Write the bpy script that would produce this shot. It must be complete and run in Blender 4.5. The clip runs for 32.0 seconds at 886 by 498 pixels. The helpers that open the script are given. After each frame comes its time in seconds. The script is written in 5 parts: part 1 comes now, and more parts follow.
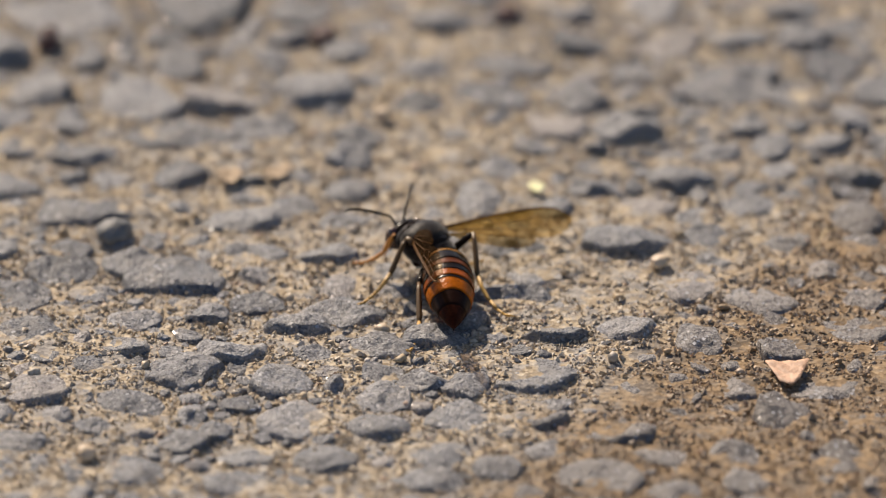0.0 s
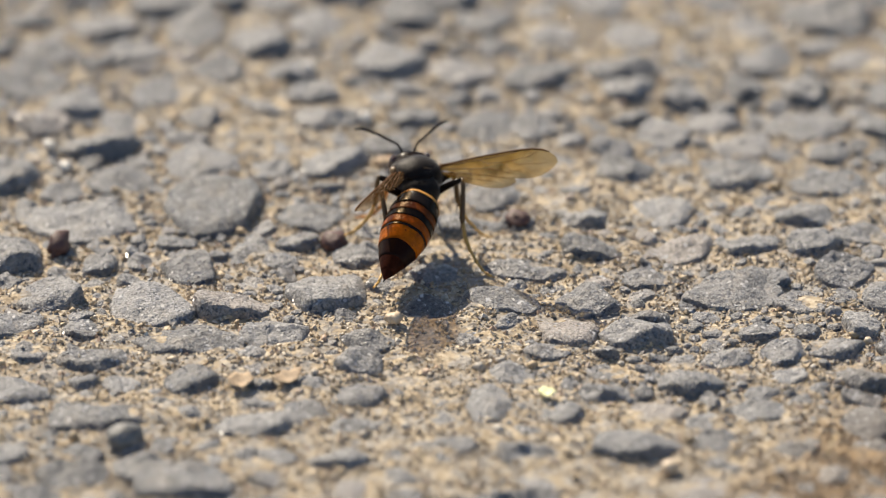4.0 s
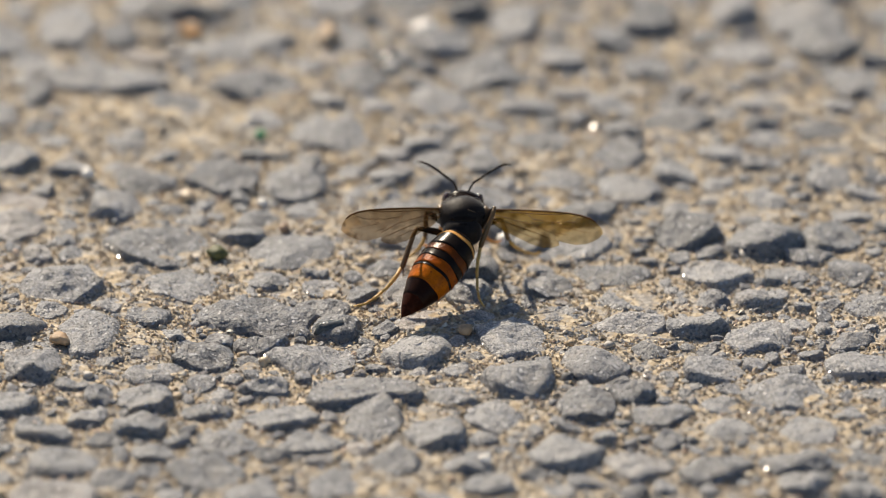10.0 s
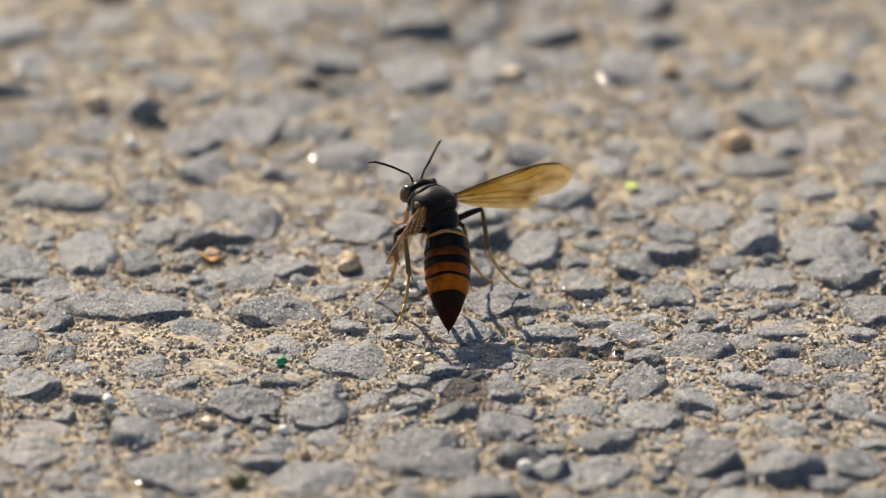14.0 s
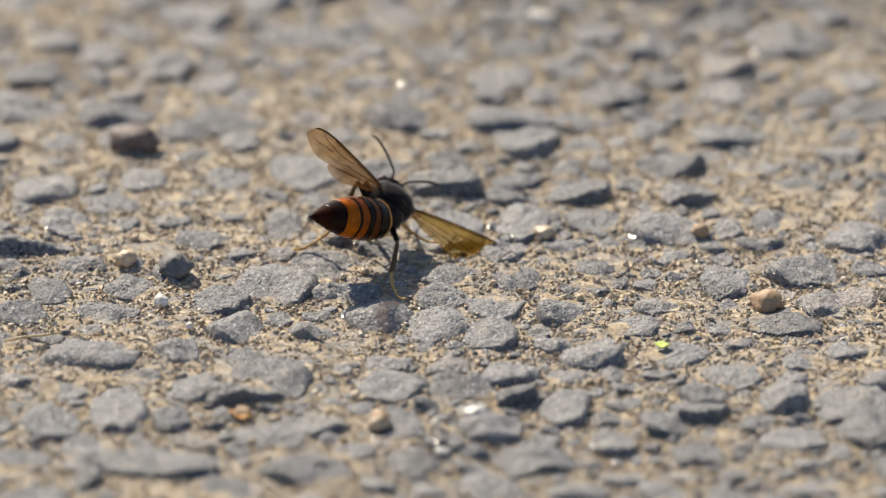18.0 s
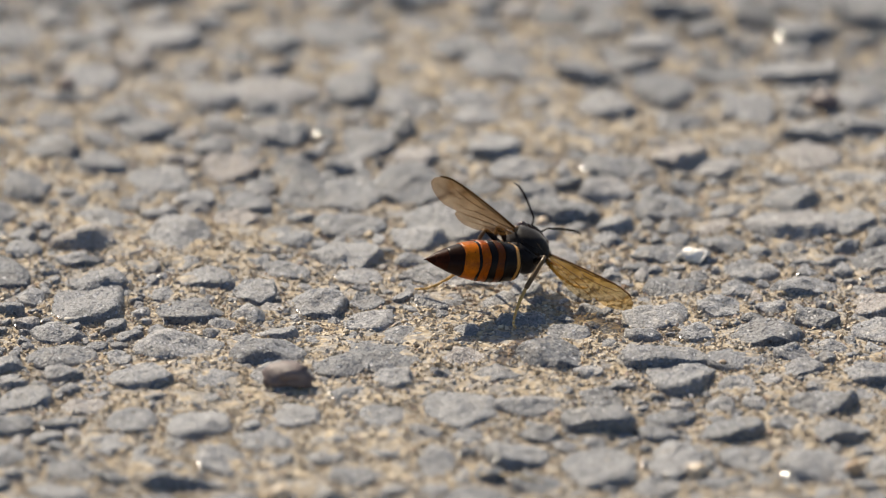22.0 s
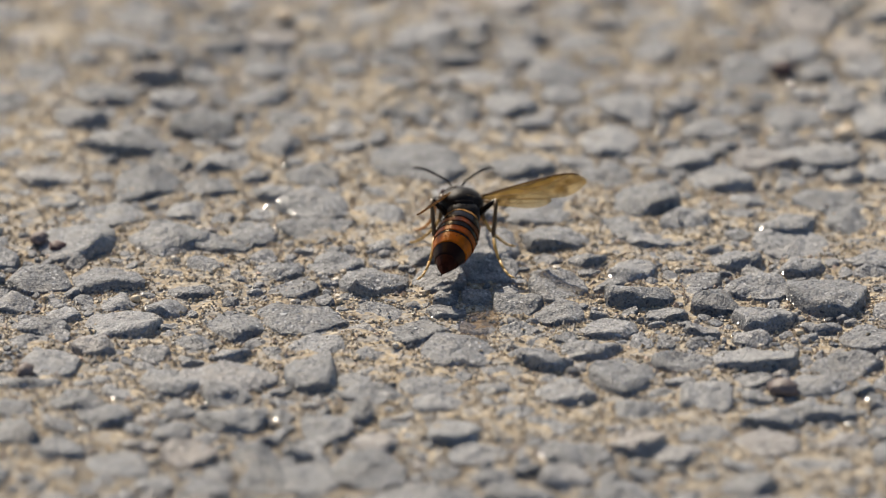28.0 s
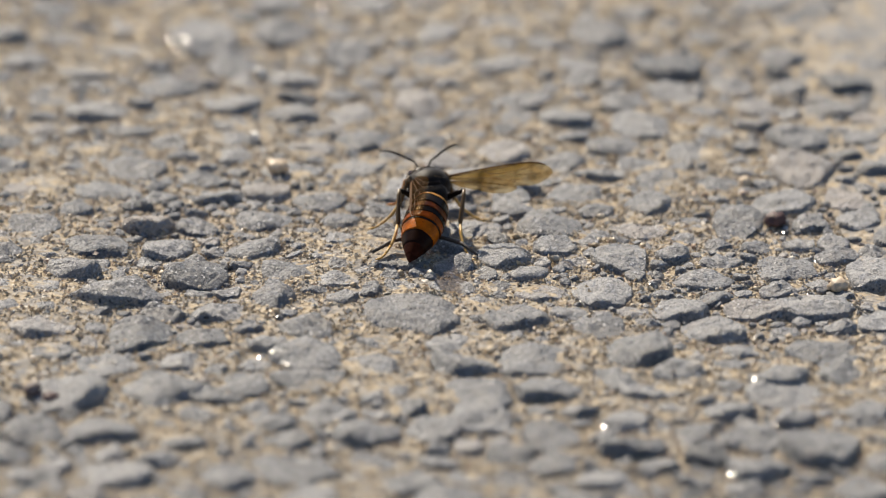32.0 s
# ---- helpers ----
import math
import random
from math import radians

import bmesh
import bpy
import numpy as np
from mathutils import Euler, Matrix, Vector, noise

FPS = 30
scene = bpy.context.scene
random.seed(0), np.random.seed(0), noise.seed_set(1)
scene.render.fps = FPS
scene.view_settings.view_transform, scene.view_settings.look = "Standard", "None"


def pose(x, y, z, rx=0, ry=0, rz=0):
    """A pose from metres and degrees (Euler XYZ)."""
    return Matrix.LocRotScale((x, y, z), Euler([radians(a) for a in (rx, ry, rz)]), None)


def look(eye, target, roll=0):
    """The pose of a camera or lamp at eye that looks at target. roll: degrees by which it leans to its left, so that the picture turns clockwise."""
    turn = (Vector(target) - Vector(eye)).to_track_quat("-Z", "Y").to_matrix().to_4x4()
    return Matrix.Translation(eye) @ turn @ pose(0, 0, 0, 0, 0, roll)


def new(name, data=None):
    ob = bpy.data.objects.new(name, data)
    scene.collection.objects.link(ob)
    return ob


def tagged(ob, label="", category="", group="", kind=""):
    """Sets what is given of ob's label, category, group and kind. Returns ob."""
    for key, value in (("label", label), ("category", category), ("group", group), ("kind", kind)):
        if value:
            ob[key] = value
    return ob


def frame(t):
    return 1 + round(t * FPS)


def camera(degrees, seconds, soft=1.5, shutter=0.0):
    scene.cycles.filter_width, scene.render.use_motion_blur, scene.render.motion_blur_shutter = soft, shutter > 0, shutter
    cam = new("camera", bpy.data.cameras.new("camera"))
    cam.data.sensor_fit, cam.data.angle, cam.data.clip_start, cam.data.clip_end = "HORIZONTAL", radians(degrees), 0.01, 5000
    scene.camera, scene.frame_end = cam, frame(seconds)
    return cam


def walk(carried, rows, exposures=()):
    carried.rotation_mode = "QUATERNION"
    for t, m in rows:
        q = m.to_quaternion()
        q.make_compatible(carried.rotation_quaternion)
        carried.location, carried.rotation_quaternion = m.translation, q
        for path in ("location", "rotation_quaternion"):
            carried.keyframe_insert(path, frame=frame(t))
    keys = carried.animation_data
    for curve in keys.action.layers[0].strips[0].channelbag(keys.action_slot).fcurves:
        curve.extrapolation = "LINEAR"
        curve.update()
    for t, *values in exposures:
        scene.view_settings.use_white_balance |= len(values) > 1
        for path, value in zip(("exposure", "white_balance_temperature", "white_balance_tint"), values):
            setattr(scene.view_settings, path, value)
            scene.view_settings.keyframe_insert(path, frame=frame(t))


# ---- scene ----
# camera: a long lens held at eye height, panned after the insect
PAN = [
    (0, 0.0000, -28.0000, 0.0000), (0.5, 0.0095, -27.9270, 0.0816), (1, 0.0078, -27.8590, 0.0691), (1.5, 0.0287, -27.7820, 0.0828),
    (2, 0.0478, -27.7240, 0.0519), (2.5, 0.0469, -27.6550, 0.0457), (4.5, 0.0357, -27.1690, 0.0516), (5, 0.0567, -27.0350, 0.1042),
    (5.5, 0.0716, -26.9120, 0.1371), (6, 0.0812, -26.8100, 0.1697), (6.5, 0.0882, -26.7090, 0.1965), (7, 0.1084, -26.6310, 0.2038),
    (7.5, 0.2815, -26.5682, 0.1699), (8, 0.6043, -26.4968, 0.0365), (8.5, 0.6947, -26.4010, 0.0143), (9, 0.7443, -26.2521, -0.0190),
    (9.5, 0.7605, -26.1252, -0.0090), (10, 0.7120, -25.9750, 0.0938), (10.5, 0.7791, -25.8513, 0.1091), (11, 0.8209, -25.7354, 0.1388),
    (11.5, 0.7974, -25.6743, 0.1755), (12, 0.7800, -25.6403, 0.1718), (12.5, 0.7855, -25.5823, 0.2151), (13, 0.7885, -25.4953, 0.1896),
    (13.5, 0.7918, -25.3323, 0.1100), (14, 0.7914, -25.2063, 0.1356), (14.5, 0.7962, -25.0923, 0.1905), (15, 0.7939, -25.0043, 0.2437),
    (15.5, 0.7925, -24.9333, 0.2251), (17.5, 0.8912, -24.7266, 0.1922), (18, 0.9074, -24.6697, 0.2442), (18.5, 0.9014, -24.6207, 0.1985),
    (19, 0.9380, -24.5478, 0.1977), (19.5, 1.1195, -24.4666, 0.2424), (20, 1.2313, -24.3881, 0.1470), (20.5, 1.3187, -24.2666, 0.1610),
    (21, 1.4126, -24.1141, 0.1555), (21.5, 1.4737, -23.9974, 0.1346), (22, 1.4808, -23.8695, 0.1289), (22.5, 1.5019, -23.7716, 0.1948),
    (23, 1.5016, -23.6866, 0.1873), (23.5, 1.4792, -23.5925, 0.1861), (24, 1.4800, -23.4905, 0.1759), (24.5, 1.4497, -23.3823, 0.1906),
    (25, 1.4209, -23.3091, 0.2090), (25.5, 1.4268, -23.2182, 0.2181), (26, 1.4248, -23.1291, 0.2461), (26.5, 1.3772, -23.0649, 0.2778),
    (28.5, 1.3136, -22.8475, 0.2987), (29, 1.3032, -22.7975, 0.3449), (29.5, 1.3054, -22.7335, 0.3312), (30, 1.2987, -22.6614, 0.3292),
    (30.5, 1.2982, -22.5954, 0.3649), (31, 1.3049, -22.5325, 0.3283), (31.5, 1.3080, -22.4585, 0.3358), (32, 1.3102, -22.3865, 0.3251),
]
EYE = (0.0, -1.9093, 1.0152)
cam = camera(3.0, 32.0, soft=1.1)
cam.data.dof.use_dof = True
cam.data.dof.aperture_fstop = 12.0
walk(cam, [(t, pose(*EYE, 90 + pitch, 0, yaw) @ pose(0, 0, 0, 0, 0, roll)) for t, yaw, pitch, roll in PAN],
     exposures=[(0, 0.32, 6680, 15), (0.6, 0.40, 6650, 12), (2.5, 0.58, 6560, 10), (6, 0.66, 6590, 10), (9, 0.62, 6590, 10), (15, 0.55, 6520, 10), (18, 0.52, 6480, 10), (20, 0.56, 6450, 10), (23, 0.53, 6410, 10), (25, 0.42, 6400, 10), (29, 0.43, 6390, 10), (32, 0.48, 6400, 10)])

# light: high sun from beyond the insect, a little to the left
SUN_EL, SUN_AZ = 40.0, -26.0
world = bpy.data.worlds.new("sky")
scene.world = world
world.use_nodes = True
wt = world.node_tree
sky = wt.nodes.new("ShaderNodeTexSky")
sky.sky_type, sky.sun_disc = "NISHITA", False
sky.sun_elevation, sky.sun_rotation = radians(SUN_EL), radians(SUN_AZ)
wt.links.new(sky.outputs[0], wt.nodes["Background"].inputs[0])
wt.nodes["Background"].inputs[1].default_value = 0.072
sun = new("sun", bpy.data.lights.new("sun", "SUN"))
sun.data.energy, sun.data.angle, sun.data.color = 4.8, radians(0.53), (1.0, 0.88, 0.705)
sv = Vector((math.sin(radians(SUN_AZ)) * math.cos(radians(SUN_EL)), math.cos(radians(SUN_AZ)) * math.cos(radians(SUN_EL)), math.sin(radians(SUN_EL))))
sun.matrix_world = look(sv * 5, (0, 0, 0))

MM = 0.001
X0, X1, Y0, Y1 = -195.0, 112.0, -130.0, 770.0  # the stretch that is built stone by stone
LEAN, HALF = 0.13, 92.0  # that stretch follows the insect, drifting left as it leads away


def in_strip(x, y):
    return np.abs(x + LEAN * y) < HALF


# ---- materials ----
class Mat:
    """A small node-graph writer."""

    def soil(self, pos):
        """Brown soil washed over one corner of the stretch, past a slanting, ragged edge."""
        sep = self.node("ShaderNodeSeparateXYZ", Vector=pos)
        across = self.math("MULTIPLY", self.math("SUBTRACT", sep.outputs[0], 0.010), 857.0)
        along = self.math("MULTIPLY", self.math("ADD", sep.outputs[1], 0.057), 516.0)
        d = self.math("SUBTRACT", across, along)
        ragged = self.math("ADD", self.math("MULTIPLY", d, 0.07), self.noise(110, 5, 0.65, pos))
        away = self.node("ShaderNodeVectorMath", Vector=pos)
        away.operation = "DISTANCE"
        away.inputs[1].default_value = (0.06, -0.055, 0.0)
        patch = self.ramp(self.math("MULTIPLY", away.outputs["Value"], 4.0), (0.4, 1.0), (0.9, 0.0))
        return self.math("MULTIPLY", self.ramp(ragged, (0.02, 0.0), (0.85, 0.95)), patch)

    def __init__(self, name):
        self.m = bpy.data.materials.new(name)
        self.m.use_nodes = True
        self.t = self.m.node_tree
        self.b = self.t.nodes["Principled BSDF"]
        self.pos = self.t.nodes.new("ShaderNodeTexCoord").outputs["Object"]

    def node(self, kind, **ins):
        n = self.t.nodes.new(kind)
        for k, v in ins.items():
            self.put(n.inputs[k.replace("_", " ")], v)
        return n

    def put(self, sock, v):
        if isinstance(v, bpy.types.NodeSocket):
            self.t.links.new(v, sock)
        else:
            sock.default_value = v

    def noise(self, scale, detail=4.0, rough=0.55, vec=None):
        return self.node("ShaderNodeTexNoise", Vector=vec or self.pos, Scale=scale, Detail=detail, Roughness=rough).outputs["Fac"]

    def cells(self, scale, out="Color", vec=None):
        return self.node("ShaderNodeTexVoronoi", Vector=vec or self.pos, Scale=scale).outputs[out]

    def ramp(self, fac, *stops):
        n = self.t.nodes.new("ShaderNodeValToRGB")
        while len(n.color_ramp.elements) < len(stops):
            n.color_ramp.elements.new(0.5)
        for e, (p, c) in zip(n.color_ramp.elements, stops):
            e.position = p
            e.color = (*c, 1) if isinstance(c, tuple) else (c, c, c, 1)
        self.put(n.inputs[0], fac)
        return n.outputs[0]

    def mix(self, fac, a, b, how="MIX"):
        n = self.t.nodes.new("ShaderNodeMix")
        n.data_type, n.blend_type = "RGBA", how
        for i, v in ((0, fac), (6, a), (7, b)):
            self.put(n.inputs[i], (*v, 1) if isinstance(v, tuple) and len(v) == 3 else v)
        return n.outputs[2]

    def math(self, op, a, b=0.0):
        n = self.t.nodes.new("ShaderNodeMath")
        n.operation = op
        self.put(n.inputs[0], a)
        self.put(n.inputs[1], b)
        return n.outputs[0]

    def bump(self, height, strength=0.5, dist=0.0002, base=None):
        n = self.node("ShaderNodeBump", Height=height, Strength=strength, Distance=dist)
        if base:
            self.put(n.inputs["Normal"], base)
        return n.outputs[0]

    def finish(self, color=None, rough=None, normal=None, **ins):
        for k, v in (("Base Color", color), ("Roughness", rough), ("Normal", normal)):
            if v is not None:
                self.put(self.b.inputs[k], (*v, 1) if isinstance(v, tuple) and len(v) == 3 else v)
        for k, v in ins.items():
            self.put(self.b.inputs[k.replace("_", " ")], v)
        return self.m


def stone_material(name, island):
    m = Mat(name)
    if island:
        rnd = m.node("ShaderNodeNewGeometry").outputs["Random Per Island"]
    else:
        rnd = m.node("ShaderNodeObjectInfo").outputs["Random"]
    pos = m.node("ShaderNodeNewGeometry").outputs["Position"]
    tone = m.ramp(rnd, (0.0, (0.124, 0.126, 0.132)), (0.3, (0.166, 0.167, 0.174)), (0.65, (0.205, 0.205, 0.210)), (0.93, (0.249, 0.247, 0.250)), (1.0, (0.280, 0.249, 0.228)))
    mott = m.noise(420, 5, 0.6, pos)
    fine = m.noise(3000, 4, 0.75, pos)
    c = m.mix(1.0, tone, m.ramp(mott, (0.35, 0.84), (0.65, 1.16)), "MULTIPLY")
    c = m.mix(1.0, c, m.ramp(fine, (0.37, 0.62), (0.63, 1.42)), "MULTIPLY")
    dust = m.ramp(m.noise(260, 6, 0.7, pos), (0.52, 0.0), (0.72, 0.32))
    c = m.mix(dust, c, (0.37, 0.31, 0.235))
    c = m.mix(m.math("MULTIPLY", m.soil(pos), 0.45), c, (0.15, 0.11, 0.075))
    cell = m.node("ShaderNodeTexVoronoi", Vector=pos, Scale=2700.0).outputs["Color"]
    sep = m.node("ShaderNodeSeparateColor", Color=cell)
    glint = m.ramp(sep.outputs[0], (0.82, 0.0), (0.825, 1.0))
    # part of the sparkle is put into the colour as pale cells
    pale = m.ramp(sep.outputs[0], (0.945, 0.0), (0.95, 1.0))
    c = m.mix(pale, c, m.mix(sep.outputs[2], (0.27, 0.268, 0.265), (0.62, 0.61, 0.60)))
    rough = m.mix(glint, m.ramp(mott, (0.3, 0.40), (0.7, 0.58)), (0.2, 0.2, 0.2))
    # shade of small pits, put into the colour as dark specks
    pit_shade = m.ramp(m.noise(1500, 3, 0.6, pos), (0.29, 0.7), (0.35, 0.0))
    c = m.mix(pit_shade, c, (0.08, 0.077, 0.074))
    n1 = m.bump(m.noise(800, 5, 0.64, pos), 1.0, 0.0008)
    n2 = m.bump(m.noise(2800, 3, 0.6, pos), 0.9, 0.00022, n1)
    # crystals: cleavage faces near level, each at an angle of its own
    lean = m.node("ShaderNodeVectorMath")
    lean.operation = "SUBTRACT"
    m.t.links.new(cell, lean.inputs[0])
    lean.inputs[1].default_value = (0.5, 0.5, 0.5)
    facet = m.node("ShaderNodeVectorMath")
    facet.operation = "MULTIPLY_ADD"
    m.t.links.new(lean.outputs[0], facet.inputs[0])
    facet.inputs[1].default_value = (0.64, 0.64, 0.0)
    facet.inputs[2].default_value = (0.0, 0.0, 1.0)
    unit = m.node("ShaderNodeVectorMath")
    unit.operation = "NORMALIZE"
    m.t.links.new(facet.outputs[0], unit.inputs[0])
    n2 = m.mix(glint, n2, unit.outputs[0])
    return m.finish(c, rough, n2, Specular_IOR_Level=0.5)


def sand_material():
    m = Mat("sandy_binder")
    big = m.noise(60, 4, 0.6)
    grains = m.cells(1500)
    g = m.node("ShaderNodeSeparateColor", Color=grains).outputs[0]
    c = m.ramp(g, (0.0, (0.192, 0.149, 0.0951)), (0.3, (0.348, 0.274, 0.181)), (0.7, (0.465, 0.378, 0.259)), (0.93, (0.606, 0.517, 0.38)), (1.0, (0.24, 0.23, 0.22)))
    bits = m.ramp(m.noise(330, 5, 0.7), (0.46, 0.0), (0.56, 0.85))
    c = m.mix(m.ramp(big, (0.4, 0.0), (0.7, 0.4)), c, (0.30, 0.265, 0.22))
    c = m.mix(bits, c, m.ramp(g, (0.0, (0.17, 0.165, 0.16)), (0.6, (0.28, 0.268, 0.255)), (1.0, (0.38, 0.355, 0.32))))
    sep = m.node("ShaderNodeSeparateXYZ", Vector=m.pos)
    aside = m.math("ABSOLUTE", m.math("ADD", sep.outputs[0], m.math("MULTIPLY", sep.outputs[1], LEAN)))
    along = m.math("ABSOLUTE", m.math("SUBTRACT", sep.outputs[1], 0.5 * (Y0 + Y1) * MM))
    out = m.math("MAXIMUM", aside, m.math("SUBTRACT", along, (0.5 * (Y1 - Y0) - HALF) * MM))
    beyond = m.ramp(m.math("MULTIPLY", out, 5.0), (5 * HALF * MM - 0.01, 0.0), (5 * HALF * MM + 0.01, 1.0))
    edge = m.t.nodes.new("ShaderNodeTexVoronoi")
    edge.feature = "DISTANCE_TO_EDGE"
    edge.inputs["Scale"].default_value = 150.0
    m.t.links.new(m.pos, edge.inputs["Vector"])
    paved = m.mix(m.ramp(edge.outputs["Distance"], (0.03, 0.0), (0.08, 1.0)), c, m.mix(m.noise(500, 5), (0.15, 0.146, 0.142), (0.33, 0.32, 0.31)))
    c = m.mix(beyond, c, paved)
    soil = m.soil(m.pos)
    c = m.mix(soil, c, m.mix(1.0, c, (0.66, 0.55, 0.43), "MULTIPLY"))
    n1 = m.bump(m.cells(1500, "Distance"), 0.5, 0.0003)
    n2 = m.bump(m.noise(900, 5, 0.7), 0.5, 0.0003, n1)
    return m.finish(c, 0.85, n2, Specular_IOR_Level=0.3)


def grain_material(name):
    m = Mat(name)
    rnd = m.node("ShaderNodeNewGeometry").outputs["Random Per Island"]
    c = m.ramp(rnd, (0.0, (0.327, 0.251, 0.162)), (0.22, (0.479, 0.373, 0.243)), (0.45, (0.562, 0.456, 0.319)), (0.62, (0.623, 0.530, 0.401)), (0.78, (0.370, 0.343, 0.311)), (0.92, (0.683, 0.623, 0.529)), (0.97, (0.540, 0.400, 0.308)), (1.0, (0.396, 0.273, 0.186)))
    c = m.mix(1.0, c, m.ramp(m.noise(1800, 3), (0.3, 0.75), (0.7, 1.2)), "MULTIPLY")
    c = m.mix(m.math("MULTIPLY", m.soil(m.pos), 0.8), c, m.mix(1.0, c, (0.66, 0.54, 0.42), "MULTIPLY"))
    return m.finish(c, 0.5, m.bump(m.noise(2500, 4), 0.5, 0.0002), Specular_IOR_Level=0.35)


def plain(name, color, rough=0.5, vary=0.25, scale=900, bump=0.3, **ins):
    m = Mat(name)
    c = m.mix(1.0, color, m.ramp(m.noise(scale, 5, 0.65), (0.3, 1 - vary), (0.7, 1 + vary)), "MULTIPLY")
    c = m.mix(m.ramp(m.noise(scale * 0.2, 3), (0.5, 0.0), (0.8, vary)), c, tuple(min(1, v * 1.5 + 0.02) for v in color))
    return m.finish(c, rough, m.bump(m.noise(scale * 3, 4), bump, 0.00015), **ins)


def banded(name, color, **ins):
    """Orange chitin with dark specks and a darker, cloudy grain."""
    m = Mat(name)
    c = m.mix(1.0, color, m.ramp(m.noise(330, 5, 0.65), (0.34, 0.32), (0.62, 1.2)), "MULTIPLY")
    c = m.mix(m.ramp(m.noise(2600, 3, 0.7), (0.60, 0.0), (0.67, 0.8)), c, (0.02, 0.007, 0.003))
    return m.finish(c, 0.30, m.bump(m.noise(2000, 4), 0.5, 0.00015), **ins)


def wing_material(name, body, body_light, glow, thin, thick, low, high):
    """Amber membrane, browner and denser along the front edge, clearer behind and at the tip."""
    m = Mat(name)
    t = m.t
    c = m.mix(m.noise(900, 3), body, body_light)
    m.finish(c, 0.32, m.bump(m.noise(420, 2), 0.25, 0.0004), Specular_IOR_Level=0.12)
    sep = m.node("ShaderNodeSeparateXYZ", Vector=m.pos)
    front = m.ramp(m.math("ADD", m.math("MULTIPLY", sep.outputs[1], 150.0), 0.85), (0.1, 0.0), (0.95, 1.0))
    outer = m.ramp(m.math("MULTIPLY", m.math("ABSOLUTE", sep.outputs[0]), 55.0), (0.62, 1.0), (0.86, 0.45))
    front = m.math("MULTIPLY", front, outer)
    tint = m.mix(front, thin, thick)
    clear = t.nodes.new("ShaderNodeBsdfTransparent")
    t.links.new(tint, clear.inputs[0])
    dense = m.ramp(front, (0.0, low), (1.0, high))
    mx = t.nodes.new("ShaderNodeMixShader")
    t.links.new(dense, mx.inputs[0])
    t.links.new(clear.outputs[0], mx.inputs[1])
    through_light = m.node("ShaderNodeBsdfTranslucent", Color=glow)
    skin = t.nodes.new("ShaderNodeMixShader")
    skin.inputs[0].default_value = 0.6
    t.links.new(m.b.outputs[0], skin.inputs[1])
    t.links.new(through_light.outputs[0], skin.inputs[2])
    t.links.new(skin.outputs[0], mx.inputs[2])
    t.links.new(mx.outputs[0], t.nodes["Material Output"].inputs[0])
    return m.m


STONE = stone_material("grey_road_stone", False)
STONE_JOINED = stone_material("grey_road_stone_small", True)
SAND = sand_material()
GRAIN = grain_material("sand_grains")
BLACK = plain("black_brown_chitin", (0.011, 0.007, 0.005), 0.26, 0.4, 700, 0.15, Specular_IOR_Level=0.10)
VELVET = plain("black_velvet_hair", (0.013, 0.010, 0.009), 0.46, 0.4, 1500, 0.2, Specular_IOR_Level=0.10, Sheen_Weight=0.22, Sheen_Roughness=0.4)
HAIR = plain("dark_brown_hair", (0.045, 0.032, 0.024), 0.6, 0.3, 900, 0.2)
ORANGE = banded("orange_chitin", (0.47, 0.118, 0.001), Specular_IOR_Level=0.12)
AMBER = banded("amber_brown_chitin", (0.34, 0.072, 0.001), Specular_IOR_Level=0.12)
DEEP = banded("deep_orange_chitin", (0.13, 0.03, 0.001), Specular_IOR_Level=0.12)
RUST = plain("rust_brown_chitin", (0.034, 0.008, 0.003), 0.36, 0.6, 500, 0.3, Specular_IOR_Level=0.05)
BANDYEL = plain("yellow_orange_chitin", (0.50, 0.23, 0.035), 0.4, 0.25, 900, 0.3)
BROWN = plain("dark_brown_chitin", (0.017, 0.006, 0.003), 0.3, 0.5, 500, 0.2, Specular_IOR_Level=0.08)
SHIN = plain("brown_leg_chitin", (0.11, 0.06, 0.018), 0.4, 0.3, 900, 0.3)
YELLOW = plain("yellow_leg_chitin", (0.55, 0.33, 0.09), 0.4, 0.25, 900, 0.3)
EYEMAT = plain("dark_eye", (0.045, 0.014, 0.009), 0.18, 0.2, 3000, 0.1, Coat_Weight=0.5)
FACE = plain("orange_face", (0.50, 0.20, 0.03), 0.45, 0.25, 900, 0.3)
WING = wing_material("amber_wing_membrane", (0.26, 0.128, 0.010), (0.38, 0.20, 0.018), (0.60, 0.33, 0.03, 1), (0.86, 0.77, 0.56), (0.64, 0.46, 0.17), 0.20, 0.46)
WING_FOLDED = wing_material("brown_pleated_wing_membrane", (0.10, 0.052, 0.018), (0.15, 0.08, 0.028), (0.22, 0.105, 0.03, 1), (0.80, 0.69, 0.54), (0.56, 0.41, 0.24), 0.26, 0.46)
VEIN = plain("wing_vein", (0.095, 0.042, 0.011), 0.55, 0.2, 900, 0.2, Specular_IOR_Level=0.15)


# ---- mesh helpers, in millimetres ----
def mesh_of(name, verts, faces, material, smooth=True):
    me = bpy.data.meshes.new(name)
    me.from_pydata([tuple(np.asarray(v, float) * MM) for v in verts], [], faces)
    me.materials.append(material)
    me.polygons.foreach_set("use_smooth", [smooth] * len(me.polygons))
    me.update()
    return me


def part(name, verts, faces, material, parent, label="", smooth=True):
    ob = new(name, mesh_of(name, verts, faces, material, smooth))
    ob.parent = parent
    return tagged(ob, label)


